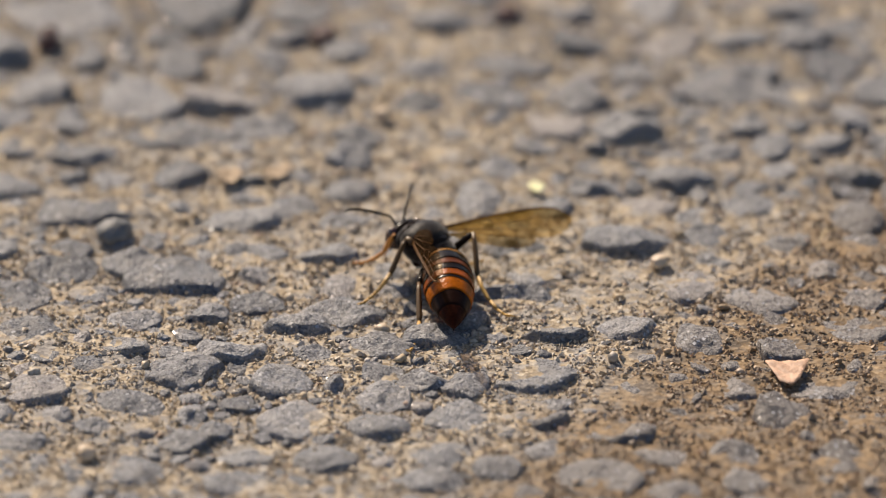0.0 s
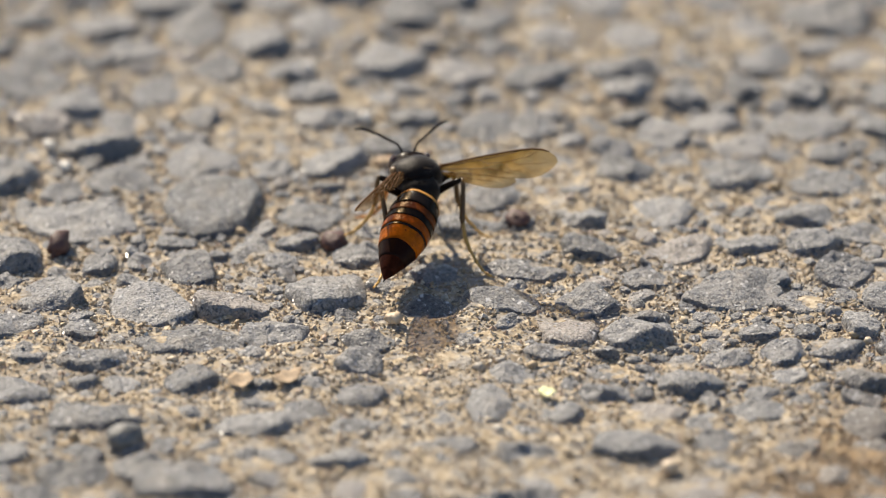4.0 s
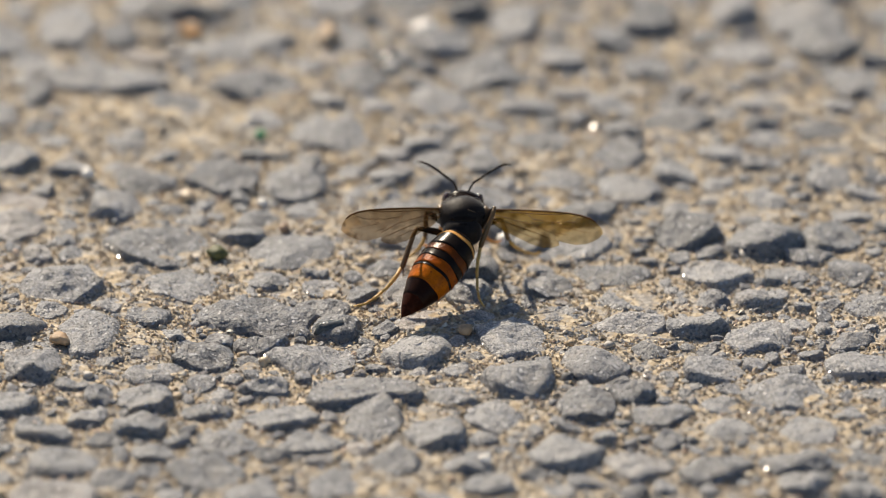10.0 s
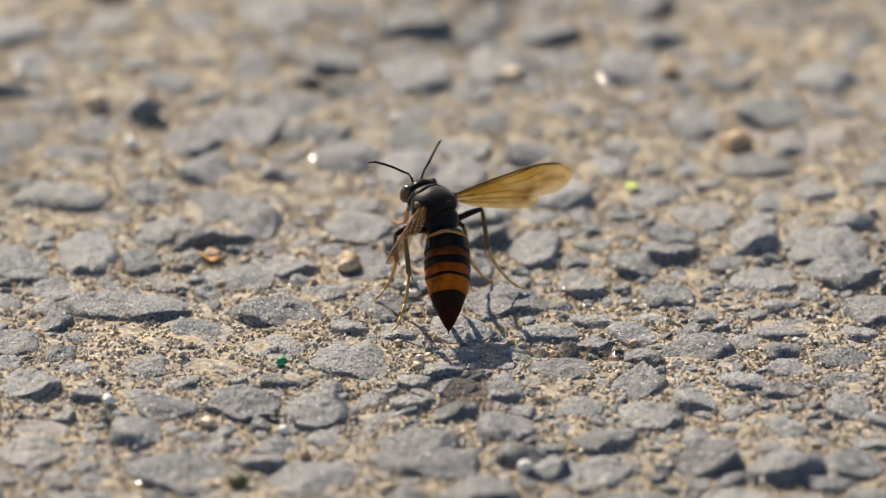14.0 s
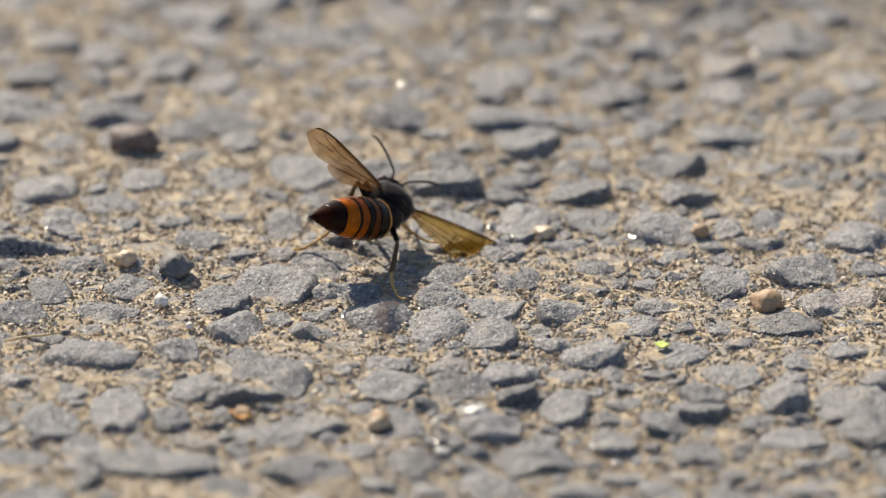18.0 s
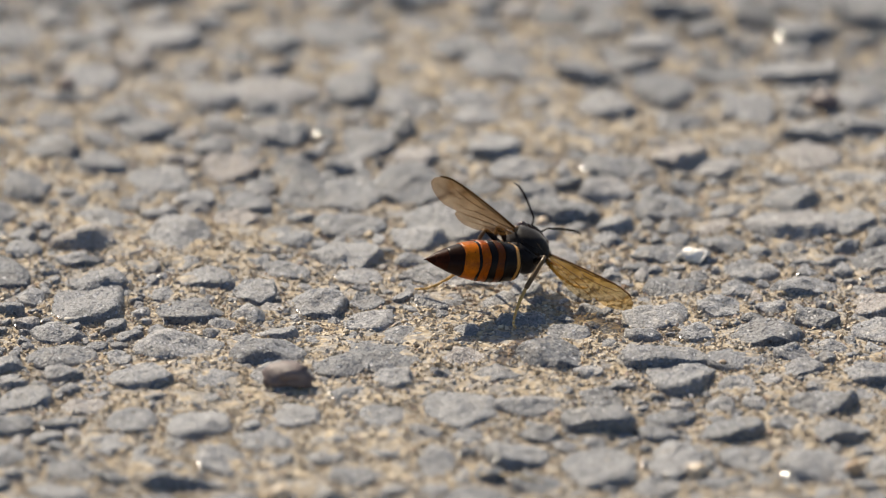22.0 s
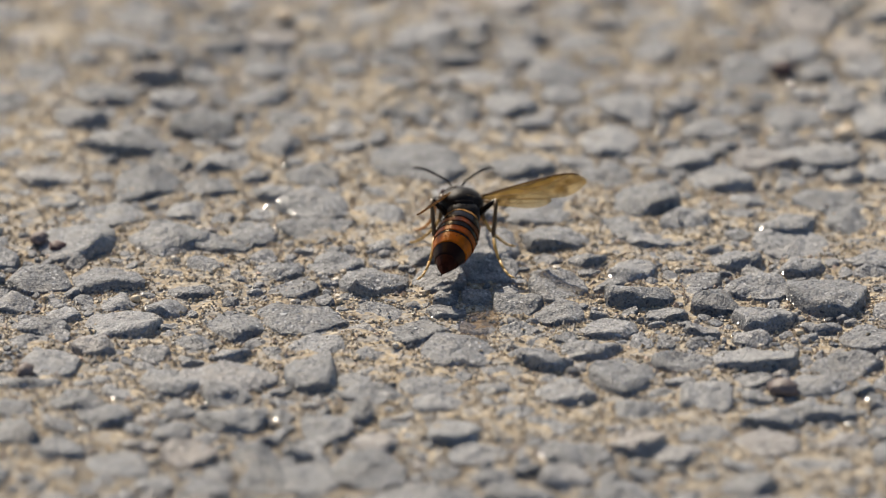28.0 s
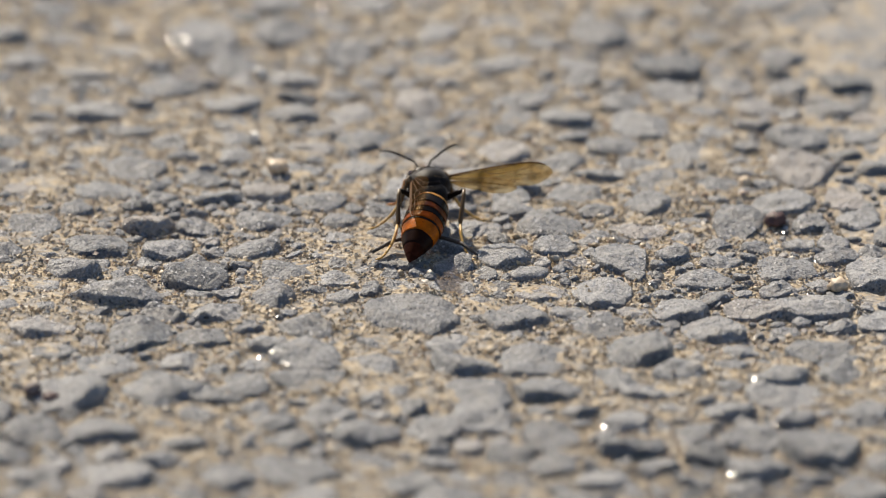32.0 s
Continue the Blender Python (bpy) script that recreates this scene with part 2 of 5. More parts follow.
def tube(points, radii, n=8):
    """A round tube along points, closed at both ends."""
    pts = [Vector(p) for p in points]
    verts, faces = [], []
    ref = Vector((0.13, 0.21, 0.97))
    for i, p in enumerate(pts):
        d = (pts[min(i + 1, len(pts) - 1)] - pts[max(i - 1, 0)]).normalized()
        a = d.cross(ref).normalized()
        b = d.cross(a)
        for k in range(n):
            w = 2 * math.pi * k / n
            verts.append(p + (a * math.cos(w) + b * math.sin(w)) * radii[i])
    for i in range(len(pts) - 1):
        for k in range(n):
            q = (k + 1) % n
            faces.append((i * n + k, i * n + q, i * n + n + q, i * n + n + k))
    faces.append(tuple(range(n))[::-1])
    faces.append(tuple(range((len(pts) - 1) * n, len(pts) * n)))
    return verts, faces


def joined(*shells):
    verts, faces = [], []
    for v, f in shells:
        o = len(verts)
        verts += list(v)
        faces += [tuple(i + o for i in q) for q in f]
    return verts, faces


def blob(center, radii, rings=12, n=20, warp=0.0, seed=0):
    """An ellipsoid, warped a little."""
    verts, faces = [], []
    for i in range(rings + 1):
        th = math.pi * i / rings
        for k in range(n):
            w = 2 * math.pi * k / n
            d = Vector((math.sin(th) * math.cos(w), math.cos(th), math.sin(th) * math.sin(w)))
            s = 1 + warp * noise.noise(d * 1.7 + Vector((seed * 3.1, 0, 0)))
            verts.append((center[0] + radii[0] * d.x * s, center[1] + radii[1] * d.y * s, center[2] + radii[2] * d.z * s))
    for i in range(rings):
        for k in range(n):
            q = (k + 1) % n
            faces.append((i * n + k, i * n + q, i * n + n + q, i * n + n + k))
    return verts, faces


def lathe(profile, n=28, flat=0.92):
    """A body of round sections along -y: profile rows of (distance, radius)."""
    verts, faces = [], []
    for d, r in profile:
        for k in range(n):
            w = 2 * math.pi * k / n
            z = math.sin(w) * r * flat
            wave = 0.05 * r * (math.cos(2 * w) + 0.5 * math.sin(5 * w + d))
            verts.append((math.cos(w) * r, -d - wave, z * (1.0 if z > 0 else 0.86)))
    for i in range(len(profile) - 1):
        for k in range(n):
            q = (k + 1) % n
            faces.append((i * n + k, i * n + n + k, i * n + n + q, i * n + q))
    return verts, faces


# ---- the road ----


def value_noise(x, y, cell, seed):
    r = np.random.RandomState(seed)
    tab = r.rand(256, 256)
    gx, gy = x / cell, y / cell
    ix, iy = np.floor(gx).astype(int), np.floor(gy).astype(int)
    fx, fy = gx - ix, gy - iy
    fx, fy = fx * fx * (3 - 2 * fx), fy * fy * (3 - 2 * fy)
    a, b = tab[ix % 256, iy % 256], tab[(ix + 1) % 256, iy % 256]
    c, d = tab[ix % 256, (iy + 1) % 256], tab[(ix + 1) % 256, (iy + 1) % 256]
    return (a * (1 - fx) + b * fx) * (1 - fy) + (c * (1 - fx) + d * fx) * fy - 0.5


def swell(x, y):
    """The road's slow unevenness, in millimetres."""
    x, y = np.asarray(x, float), np.asarray(y, float)
    edge = np.clip(np.minimum(np.minimum(x - X0, X1 - x), np.minimum(y - Y0, Y1 - y)) / 12.0, 0, 1)
    return edge * (0.9 * value_noise(x, y, 46.0, 1) + 0.5 * value_noise(x, y, 19.0, 2) - 0.5)


def drift(y):
    """Sand lies deeper over the first stretch of the road, in millimetres."""
    q = np.clip((132.0 - np.asarray(y, float)) / 98.0, 0, 1)
    return 0.2 * q * q * (3 - 2 * q)


def sand_level(x, y):
    """The top of the sand between the stones, in millimetres."""
    return swell(x, y) + drift(y) + SAND_BASE + 1.0 * np.clip(value_noise(x, y, 24.0, 8), -0.3, 0.5) + 0.7 * value_noise(x, y, 5.0, 3) + 0.45 * value_noise(x + 0.5 * y, y - 0.5 * x, 2.3, 4)


SAND_BASE = 0.2


def build_ground():
    step = 1.15
    nx, ny = int((X1 - X0) / step) + 1, int((Y1 - Y0) / step) + 1
    gx, gy = np.meshgrid(np.linspace(X0, X1, nx), np.linspace(Y0, Y1, ny), indexing="ij")
    edge = np.clip(np.minimum(np.minimum(gx - X0, X1 - gx), np.minimum(gy - Y0, Y1 - gy)) / 8.0, 0, 1)
    z = swell(gx, gy) + edge * (sand_level(gx, gy) - swell(gx, gy))
    v = np.stack([gx, gy, z], -1).reshape(-1, 3) * MM
    i = np.arange(nx * ny).reshape(nx, ny)
    f = np.stack([i[:-1, :-1], i[1:, :-1], i[1:, 1:], i[:-1, 1:]], -1).reshape(-1, 4)
    # the sheet goes on to the horizon in wider and wider frames
    inner = len(f)
    c = [i[0, 0], i[-1, 0], i[-1, -1], i[0, -1]]
    for far in (0.3, 1.5, 8.0, 50.0, 300.0):
        base = len(v)
        v = np.vstack([v, [(X0 * MM - far, Y0 * MM - far, 0), (X1 * MM + far, Y0 * MM - far, 0), (X1 * MM + far, Y1 * MM + far, 0), (X0 * MM - far, Y1 * MM + far, 0)]])
        o = [base, base + 1, base + 2, base + 3]
        f = np.vstack([f, [(o[k], o[(k + 1) % 4], c[(k + 1) % 4], c[k]) for k in range(4)]])
        c = o
    me = bpy.data.meshes.new("ground")
    me.vertices.add(len(v))
    me.vertices.foreach_set("co", v.ravel())
    me.loops.add(f.size)
    me.loops.foreach_set("vertex_index", f.ravel())
    me.polygons.add(len(f))
    me.polygons.foreach_set("loop_start", np.arange(0, f.size, 4))
    me.polygons.foreach_set("use_smooth", np.arange(len(f)) < inner)
    me.materials.append(SAND)
    me.update(calc_edges=True)
    return tagged(new("ground", me), "worn asphalt road surface, grey stones in sandy binder", "road", kind="structure")


ground = build_ground()
FINE = (26, (1.04, 1.0, 0.95, 0.88, 0.8, 0.71, 0.61, 0.51, 0.41, 0.3, 0.19, 0.09))
MIDDLE = (16, (1.04, 1.0, 0.92, 0.8, 0.66, 0.5, 0.34, 0.16))
BEDDED = (22, (1.04, 1.0, 0.94, 0.86, 0.76, 0.64, 0.5, 0.36, 0.2))
COARSE = (8, (1.04, 0.98, 0.84, 0.5))


def rough_top(x, y):
    """The broken face of a stone, in millimetres."""
    return 0.62 * value_noise(x, y, 3.1, 31) + 0.55 * value_noise(x + 0.4 * y, y - 0.4 * x, 1.5, 32) + 0.36 * value_noise(x - 0.7 * y, y + 0.7 * x, 0.62, 33)


def chip_arrays(kind, xs, ys, lengths, widths, turns, heights, r):
    """Broken stones at xs, ys: each is a tilted top cut by steep and by slack fracture planes. Vertices (n, rings * k + 1, 3)."""
    k, rings = kind
    n, m = len(lengths), 7
    way = np.linspace(0, 2 * np.pi, m, endpoint=False)[None, :] + r.uniform(-0.42, 0.42, (n, m)) + r.uniform(0, 6.28, (n, 1))
    reach = r.uniform(0.86, 1.12, (n, m))
    steep = np.exp(r.normal(1.5, 0.65, (n, m)))
    # two slack planes break the top
    way2, reach2, steep2 = r.uniform(0, 6.28, (n, 2)), r.uniform(0.75, 1.5, (n, 2)), r.uniform(0.35, 0.95, (n, 2))
    tilt = r.normal(0, 0.17, (n, 2))
    a = np.linspace(0, 2 * np.pi, k, endpoint=False)[None, :] + r.uniform(-0.08, 0.08, (n, k))
    c = np.cos(a[:, :, None] - way[:, None, :])
    rad = np.where(c > 0.15, reach[:, None, :] / np.maximum(c, 0.15), 9.0).min(2)
    rad = np.minimum(rad, 1.26) * (1 + r.uniform(-0.045, 0.045, (n, k)))
    cx, cy = np.cos(a) * rad, np.sin(a) * rad

    def height(x, y):
        z = 1.22 + tilt[:, :1] * x + tilt[:, 1:] * y - 0.26 * (x * x + y * y)
        for way_, reach_, steep_ in ((way, reach, steep), (way2, reach2, steep2)):
            for q in range(way_.shape[1]):
                w = way_[:, q:q + 1]
                z = np.minimum(z, 0.12 + steep_[:, q:q + 1] * (reach_[:, q:q + 1] * 1.03 - x * np.cos(w) - y * np.sin(w)))
        return z

    out = []
    for i, s in enumerate(rings):
        q = s + (r.uniform(-0.02, 0.02, (n, k)) if i > 1 else 0)
        x, y = cx * q, cy * q
        z = height(x, y) if i else np.full((n, k), -1.0)
        out.append(np.stack([x, y, z], -1))
    top = np.zeros((n, 1, 3))
    top[:, :, 2] = height(np.zeros((n, 1)), np.zeros((n, 1)))
    v = np.concatenate(out + [top], 1)
    v[..., 0] *= lengths[:, None] / 2
    v[..., 1] *= widths[:, None] / 2
    up = v[..., 2] > -0.9
    v[..., 2] *= heights[:, None]
    c, s = np.cos(turns)[:, None], np.sin(turns)[:, None]
    x, y = v[..., 0] * c - v[..., 1] * s, v[..., 0] * s + v[..., 1] * c
    z = v[..., 2] + up * rough_top(x + xs[:, None], y + ys[:, None]) * np.minimum(1.0, lengths[:, None] / 5)
    return np.stack([x, y, z], -1)


def chip_faces(kind):
    k, m, f = kind[0], len(kind[1]), []
    for i in range(m - 1):
        for j in range(k):
            q = (j + 1) % k
            f.append((i * k + j, i * k + q, i * k + k + q, i * k + k + j))
    f += [((m - 1) * k + j, (m - 1) * k + (j + 1) % k, m * k) for j in range(k)]
    return f


FINE_FACES, MIDDLE_FACES, COARSE_FACES = chip_faces(FINE), chip_faces(MIDDLE), chip_faces(COARSE)
taken = {}


def mark(x, y, a, b):
    for i in range(int((x - 8) // 8), int((x + 8) // 8) + 1):
        for j in range(int((y - 8) // 8), int((y + 8) // 8) + 1):
            taken.setdefault((i, j), []).append((x, y, a, b))


def free(x, y, a, b, gap):
    for x2, y2, a2, b2 in taken.get((int(x // 8), int(y // 8)), ()):
        if ((x - x2) / ((a + a2) * 0.5 * gap)) ** 2 + ((y - y2) / ((b + b2) * 0.5 * gap)) ** 2 < 1:
            return False
    return True


stone_rng = np.random.RandomState(21)


def lay(x, y, length, width, turn=0.0):
    """One of the larger stones: its middle, length, width in millimetres, turn in degrees."""
    h = stone_rng.uniform(1.25, 2.2) * min(1.2, 0.72 + length / 25)
    v = chip_arrays(FINE, np.array([x]), np.array([y]), np.array([length * 1.0]), np.array([width * 1.0]), np.array([radians(turn)]), np.array([h]), stone_rng)[0]
    ob = part("stone", v, FINE_FACES, STONE, ground, smooth=True)
    ob.location = (x * MM, y * MM, (float(swell(x, y)) + 0.1) * MM)
    mark(x, y, length * 1.02, width * 1.02)


lay(-46.2, 10.7, 13.0, 8.4); lay(-42.1, 3.6, 4.7, 5.6); lay(4.6, 13.9, 6.5, 9.8); lay(13.6, 11.1, 6.5, 5.6)
lay(23.3, 1.8, 11.6, 7.7); lay(-25.1, 7.1, 12.3, 5.6); lay(-48.8, -6.0, 10.1, 5.6); lay(-39.4, -3.8, 7.9, 7.0)
lay(-24.0, -1.2, 9.4, 4.9); lay(-12.7, -10.1, 5.8, 9.6); lay(-7.7, -6.6, 7.9, 4.9); lay(7.4, -12.7, 10.8, 4.9)
lay(-33.2, -32.7, 9.3, 7.5); lay(-39.2, -18.2, 7.2, 5.5); lay(-29.9, -17.3, 5.8, 4.9); lay(-16.7, 44.4, 10.3, 10.6)
lay(-48.8, 64.6, 15.5, 9.4); lay(-31.7, 69.7, 14.1, 15.0, -38); lay(-2.7, 48.8, 7.4, 6.4); lay(-34.2, 31.1, 13.9, 7.8)
lay(-23.2, 32.9, 9.5, 6.4); lay(-46.5, 25.7, 9.5, 6.4); lay(36.9, 44.8, 13.2, 9.2); lay(42.6, 28.3, 5.8, 7.7)
lay(30.4, 19.8, 8.0, 6.4); lay(39.4, 11.2, 8.0, 5.6); lay(19.1, 16.7, 6.5, 4.3); lay(9.6, -0.4, 8.7, 5.6)
lay(43.6, 1.9, 7.9, 6.3); lay(52.9, 0.4, 6.5, 6.3); lay(23.1, -22.5, 7.9, 6.1); lay(32.4, -25.1, 6.5, 8.9)
lay(43.1, -27.1, 7.2, 7.5); lay(12.3, -34.2, 9.9, 8.8, 30); lay(2.4, -36.9, 6.4, 6.1); lay(14.5, -23.2, 7.9, 4.8)
lay(42.8, -44.5, 7.1, 8.8); lay(53.4, -14.1, 5.8, 4.9); lay(17.8, 41.6, 8.0, 7.8); lay(-6.9, -26.5, 8.6, 6.1)
lay(-18.3, -20.3, 7.9, 4.9); lay(-26.9, -27.3, 8.6, 6.1); lay(-52.9, -13.0, 6.5, 6.2); lay(-46.2, 86.8, 9.7, 6.8)
lay(-33.7, 81.8, 9.7, 8.9); lay(-46.3, 52.6, 4.4, 5.9); lay(-57.4, 54.7, 8.2, 8.8); lay(-34.4, 50.8, 6.7, 9.5)
lay(-12.3, 55.2, 6.7, 6.6); lay(-57.9, 141.5, 7.7, 6.9); lay(-43.0, 140.7, 10.7, 8.4); lay(-42.9, 115.2, 7.5, 6.1)
lay(-34.7, 121.7, 8.3, 10.5); lay(-26.4, 118.6, 8.3, 8.4); lay(-46.8, 122.7, 9.1, 6.8); lay(-15.1, 134.5, 9.9, 11.4)
lay(-5.9, 127.8, 8.4, 9.8); lay(4.7, 94.2, 8.2, 11.1); lay(20.7, 130.8, 11.4, 8.4); lay(46.1, 148.1, 9.9, 8.4)
lay(50.2, 124.2, 13.6, 8.4); lay(8.6, 152.3, 8.5, 8.5); lay(0.1, 151.4, 9.2, 7.0); lay(37.4, 78.0, 10.4, 9.5, 30)
lay(22.6, 79.7, 8.2, 8.1); lay(18.0, 57.0, 8.2, 6.6); lay(16.6, 66.8, 6.7, 5.2); lay(46.8, 58.0, 7.4, 5.9)
lay(51.1, 50.8, 8.1, 6.5, 21); lay(25.1, 37.2, 5.8, 5.1); lay(-3.4, 38.4, 7.3, 6.5); lay(8.4, 65.3, 4.4, 4.5)
lay(1.0, 63.3, 11.8, 6.6); lay(22.8, 104.7, 7.5, 6.8); lay(46.8, 103.2, 6.0, 6.8); lay(38.6, 104.7, 5.3, 6.8)
lay(10.6, 92.9, 6.0, 6.8); lay(-17.0, 95.4, 8.2, 5.2); lay(-29.1, 40.6, 9.6, 6.5); lay(2.4, 31.5, 5.8, 5.1)
lay(45.1, 42.7, 6.6, 6.5); lay(53.0, 36.4, 5.1, 7.9); lay(-65.5, 174.4, 14.7, 11.8, -21); lay(-73.5, 147.0, 8.4, 13.2)
lay(-51.0, 152.8, 14.6, 8.6); lay(-35.7, 130.7, 17.5, 8.4); lay(-65.9, 119.3, 7.5, 7.0); lay(-53.6, 114.4, 7.5, 7.0)
lay(-71.5, 128.7, 5.0, 5.4); lay(-65.3, 127.8, 8.4, 7.0); lay(-49.5, 132.5, 6.1, 4.7); lay(-76.4, 96.1, 12.8, 11.3)
lay(-65.8, 89.9, 6.8, 8.3); lay(-54.6, 93.5, 7.5, 6.8); lay(-33.6, 95.4, 5.3, 6.8); lay(-31.6, 108.8, 6.8, 6.9)
lay(-8.2, 113.1, 10.6, 9.1, 38); lay(0.9, 110.0, 8.3, 8.4); lay(-5.1, 96.6, 6.8, 6.8); lay(-16.2, 83.1, 9.0, 8.3)
lay(22.1, 110.3, 9.0, 6.9); lay(-70.6, 77.9, 9.7, 3.8); lay(-59.4, 78.3, 8.2, 9.7); lay(-6.3, 187.0, 8.5, 8.7)
lay(-7.8, 176.4, 8.5, 7.1); lay(-32.7, 184.6, 10.9, 10.3); lay(10.7, 138.2, 8.4, 7.0); lay(11.6, 167.6, 9.2, 8.6)
lay(-50.2, 98.5, 8.2, 6.8); lay(-69.1, 102.6, 6.0, 5.4); lay(-3.5, 77.6, 8.9, 6.7); lay(27.9, 91.2, 6.8, 6.8)
lay(31.0, 101.4, 6.0, 5.4); lay(-18.7, 102.5, 7.5, 4.7); lay(-73.3, 227.0, 17.0, 9.1); lay(-79.8, 245.9, 8.7, 14.1)
lay(-72.1, 242.0, 5.6, 8.4); lay(-52.3, 224.7, 11.9, 9.1); lay(-41.8, 210.9, 11.8, 12.2); lay(-52.8, 213.8, 9.4, 7.4)
lay(-86.5, 202.0, 8.7, 9.0); lay(-70.3, 208.9, 6.3, 7.4); lay(-67.2, 195.5, 9.4, 7.4); lay(-71.2, 186.4, 7.8, 7.4)
lay(-56.3, 195.7, 10.2, 7.4); lay(-85.3, 179.9, 8.5, 7.2); lay(-53.5, 178.0, 7.0, 4.9); lay(-46.8, 172.5, 11.6, 8.8)
lay(-77.7, 160.4, 10.8, 8.8); lay(-80.7, 137.7, 7.7, 10.1); lay(-36.9, 160.7, 4.6, 5.6); lay(-30.0, 161.4, 8.5, 8.8)
lay(-23.2, 169.4, 10.0, 9.7); lay(-22.2, 161.7, 6.1, 7.2); lay(-11.5, 163.7, 7.0, 6.5); lay(-15.9, 147.5, 9.2, 11.7)
lay(-28.9, 143.2, 9.2, 8.7); lay(0.2, 131.1, 6.1, 5.6); lay(-57.0, 255.2, 8.8, 10.9); lay(-69.6, 252.4, 7.2, 7.5)
lay(-51.9, 240.6, 8.7, 7.5); lay(7.7, 179.2, 8.5, 7.2); lay(27.1, 178.4, 9.3, 8.8); lay(30.1, 168.1, 6.2, 7.2)
lay(17.0, 148.5, 8.4, 8.7); lay(24.0, 173.4, 6.2, 5.6); lay(-82.5, 277.7, 8.9, 7.7); lay(-0.1, 194.1, 9.4, 7.4)
lay(-43.9, 278.2, 10.5, 11.0); lay(-63.9, 272.2, 8.0, 9.3); lay(-27.2, 240.0, 8.7, 9.1); lay(-17.0, 248.3, 7.2, 12.5)
lay(26.7, 242.0, 9.5, 10.7); lay(14.1, 251.2, 7.2, 7.5); lay(-66.2, 281.7, 8.9, 8.6, 39); lay(-84.1, 263.9, 14.4, 9.5)
lay(-72.1, 265.4, 6.4, 7.7); lay(-62.9, 250.6, 11.2, 6.0); lay(-73.3, 291.3, 5.6, 7.9); lay(-79.6, 286.2, 7.3, 8.6)
lay(-86.7, 293.1, 6.5, 5.4); lay(-51.9, 294.4, 8.9, 10.4); lay(-48.5, 285.2, 9.7, 6.1); lay(-46.6, 310.3, 9.0, 8.8)
lay(-34.7, 307.3, 11.4, 12.3); lay(-34.0, 291.3, 8.1, 6.1); lay(-55.2, 326.5, 11.4, 13.3); lay(-35.3, 322.6, 11.4, 7.1)
lay(-58.2, 287.3, 11.3, 13.0); lay(-13.5, 265.0, 9.6, 6.1); lay(16.9, 293.2, 10.5, 9.6); lay(5.6, 290.8, 8.1, 11.2)
lay(-3.3, 308.3, 10.6, 9.6); lay(-23.8, 310.6, 6.5, 11.4); lay(-13.2, 311.2, 7.3, 7.9); lay(24.3, 307.0, 9.0, 9.6)
lay(-78.8, 323.3, 7.3, 8.9); lay(-58.0, 308.0, 5.8, 9.6); lay(-70.0, 302.9, 8.2, 7.9); lay(-89.8, 308.3, 7.3, 7.9)
lay(-24.7, 259.8, 8.0, 7.7); lay(24.1, 249.5, 11.2, 9.3); lay(1.8, 247.3, 8.0, 7.7); lay(-23.8, 251.5, 5.6, 6.0)
lay(-21.1, 229.9, 10.2, 9.2); lay(-55.6, 345.7, 7.5, 6.4); lay(-42.5, 345.7, 10.7, 10.0); lay(-26.0, 346.3, 12.4, 8.2)
lay(-65.3, 336.5, 6.6, 7.2); lay(-72.9, 341.2, 8.2, 8.2); lay(-95.9, 360.7, 10.0, 9.1); lay(-77.0, 364.2, 7.5, 10.0)
lay(-73.4, 381.9, 10.9, 8.3); lay(-55.5, 374.3, 16.7, 6.6); lay(-46.9, 359.2, 7.5, 6.4); lay(-27.8, 361.5, 10.0, 8.2)
lay(-11.2, 354.8, 10.7, 7.3); lay(5.5, 341.2, 10.7, 7.3); lay(14.6, 374.6, 12.6, 10.1); lay(-3.7, 361.2, 7.5, 6.4)
lay(-17.9, 365.0, 6.6, 6.5); lay(19.3, 282.6, 7.3, 7.0); lay(-111.2, 363.0, 11.6, 12.9); lay(-113.1, 385.2, 9.2, 6.6)
lay(-98.9, 387.3, 9.2, 10.3); lay(-86.4, 368.3, 6.6, 7.5); lay(-97.2, 346.6, 14.1, 8.3); lay(-83.9, 344.9, 10.7, 8.3)
lay(-101.7, 335.4, 9.0, 8.3); lay(-65.0, 407.9, 11.9, 14.0); lay(-73.4, 404.7, 10.2, 12.2); lay(-80.2, 404.7, 7.6, 10.5)
lay(-87.4, 443.9, 12.8, 10.6); lay(-74.7, 446.2, 8.5, 14.3); lay(-86.1, 426.9, 9.4, 8.7); lay(-71.5, 424.0, 8.5, 10.5)
lay(-105.7, 428.5, 8.5, 8.7); lay(-122.4, 405.4, 7.6, 10.5); lay(-62.7, 387.6, 8.4, 7.5); lay(-52.7, 423.7, 8.5, 8.7)
lay(-38.3, 425.4, 7.7, 6.8); lay(-27.6, 445.6, 10.2, 12.5); lay(-24.7, 420.3, 7.7, 8.7); lay(-14.7, 437.6, 7.7, 10.6)
lay(-4.4, 429.4, 9.4, 8.7); lay(-41.2, 399.7, 10.1, 8.6); lay(-26.9, 401.3, 8.5, 8.6); lay(-36.4, 369.9, 9.2, 8.4)
lay(-5.6, 372.9, 9.2, 6.6); lay(-45.5, 327.3, 9.0, 6.5); lay(-34.9, 330.7, 6.6, 5.6); lay(-2.8, 330.6, 9.9, 7.4)
lay(-0.3, 320.6, 9.0, 8.1); lay(-93.6, 299.3, 12.2, 4.6); lay(-98.5, 496.1, 11.4, 13.1); lay(-117.9, 520.8, 11.4, 9.2)
lay(-104.9, 462.9, 11.2, 8.9); lay(-96.3, 441.5, 9.4, 7.9); lay(-86.7, 436.7, 7.7, 6.1); lay(-91.9, 413.9, 9.3, 7.9)
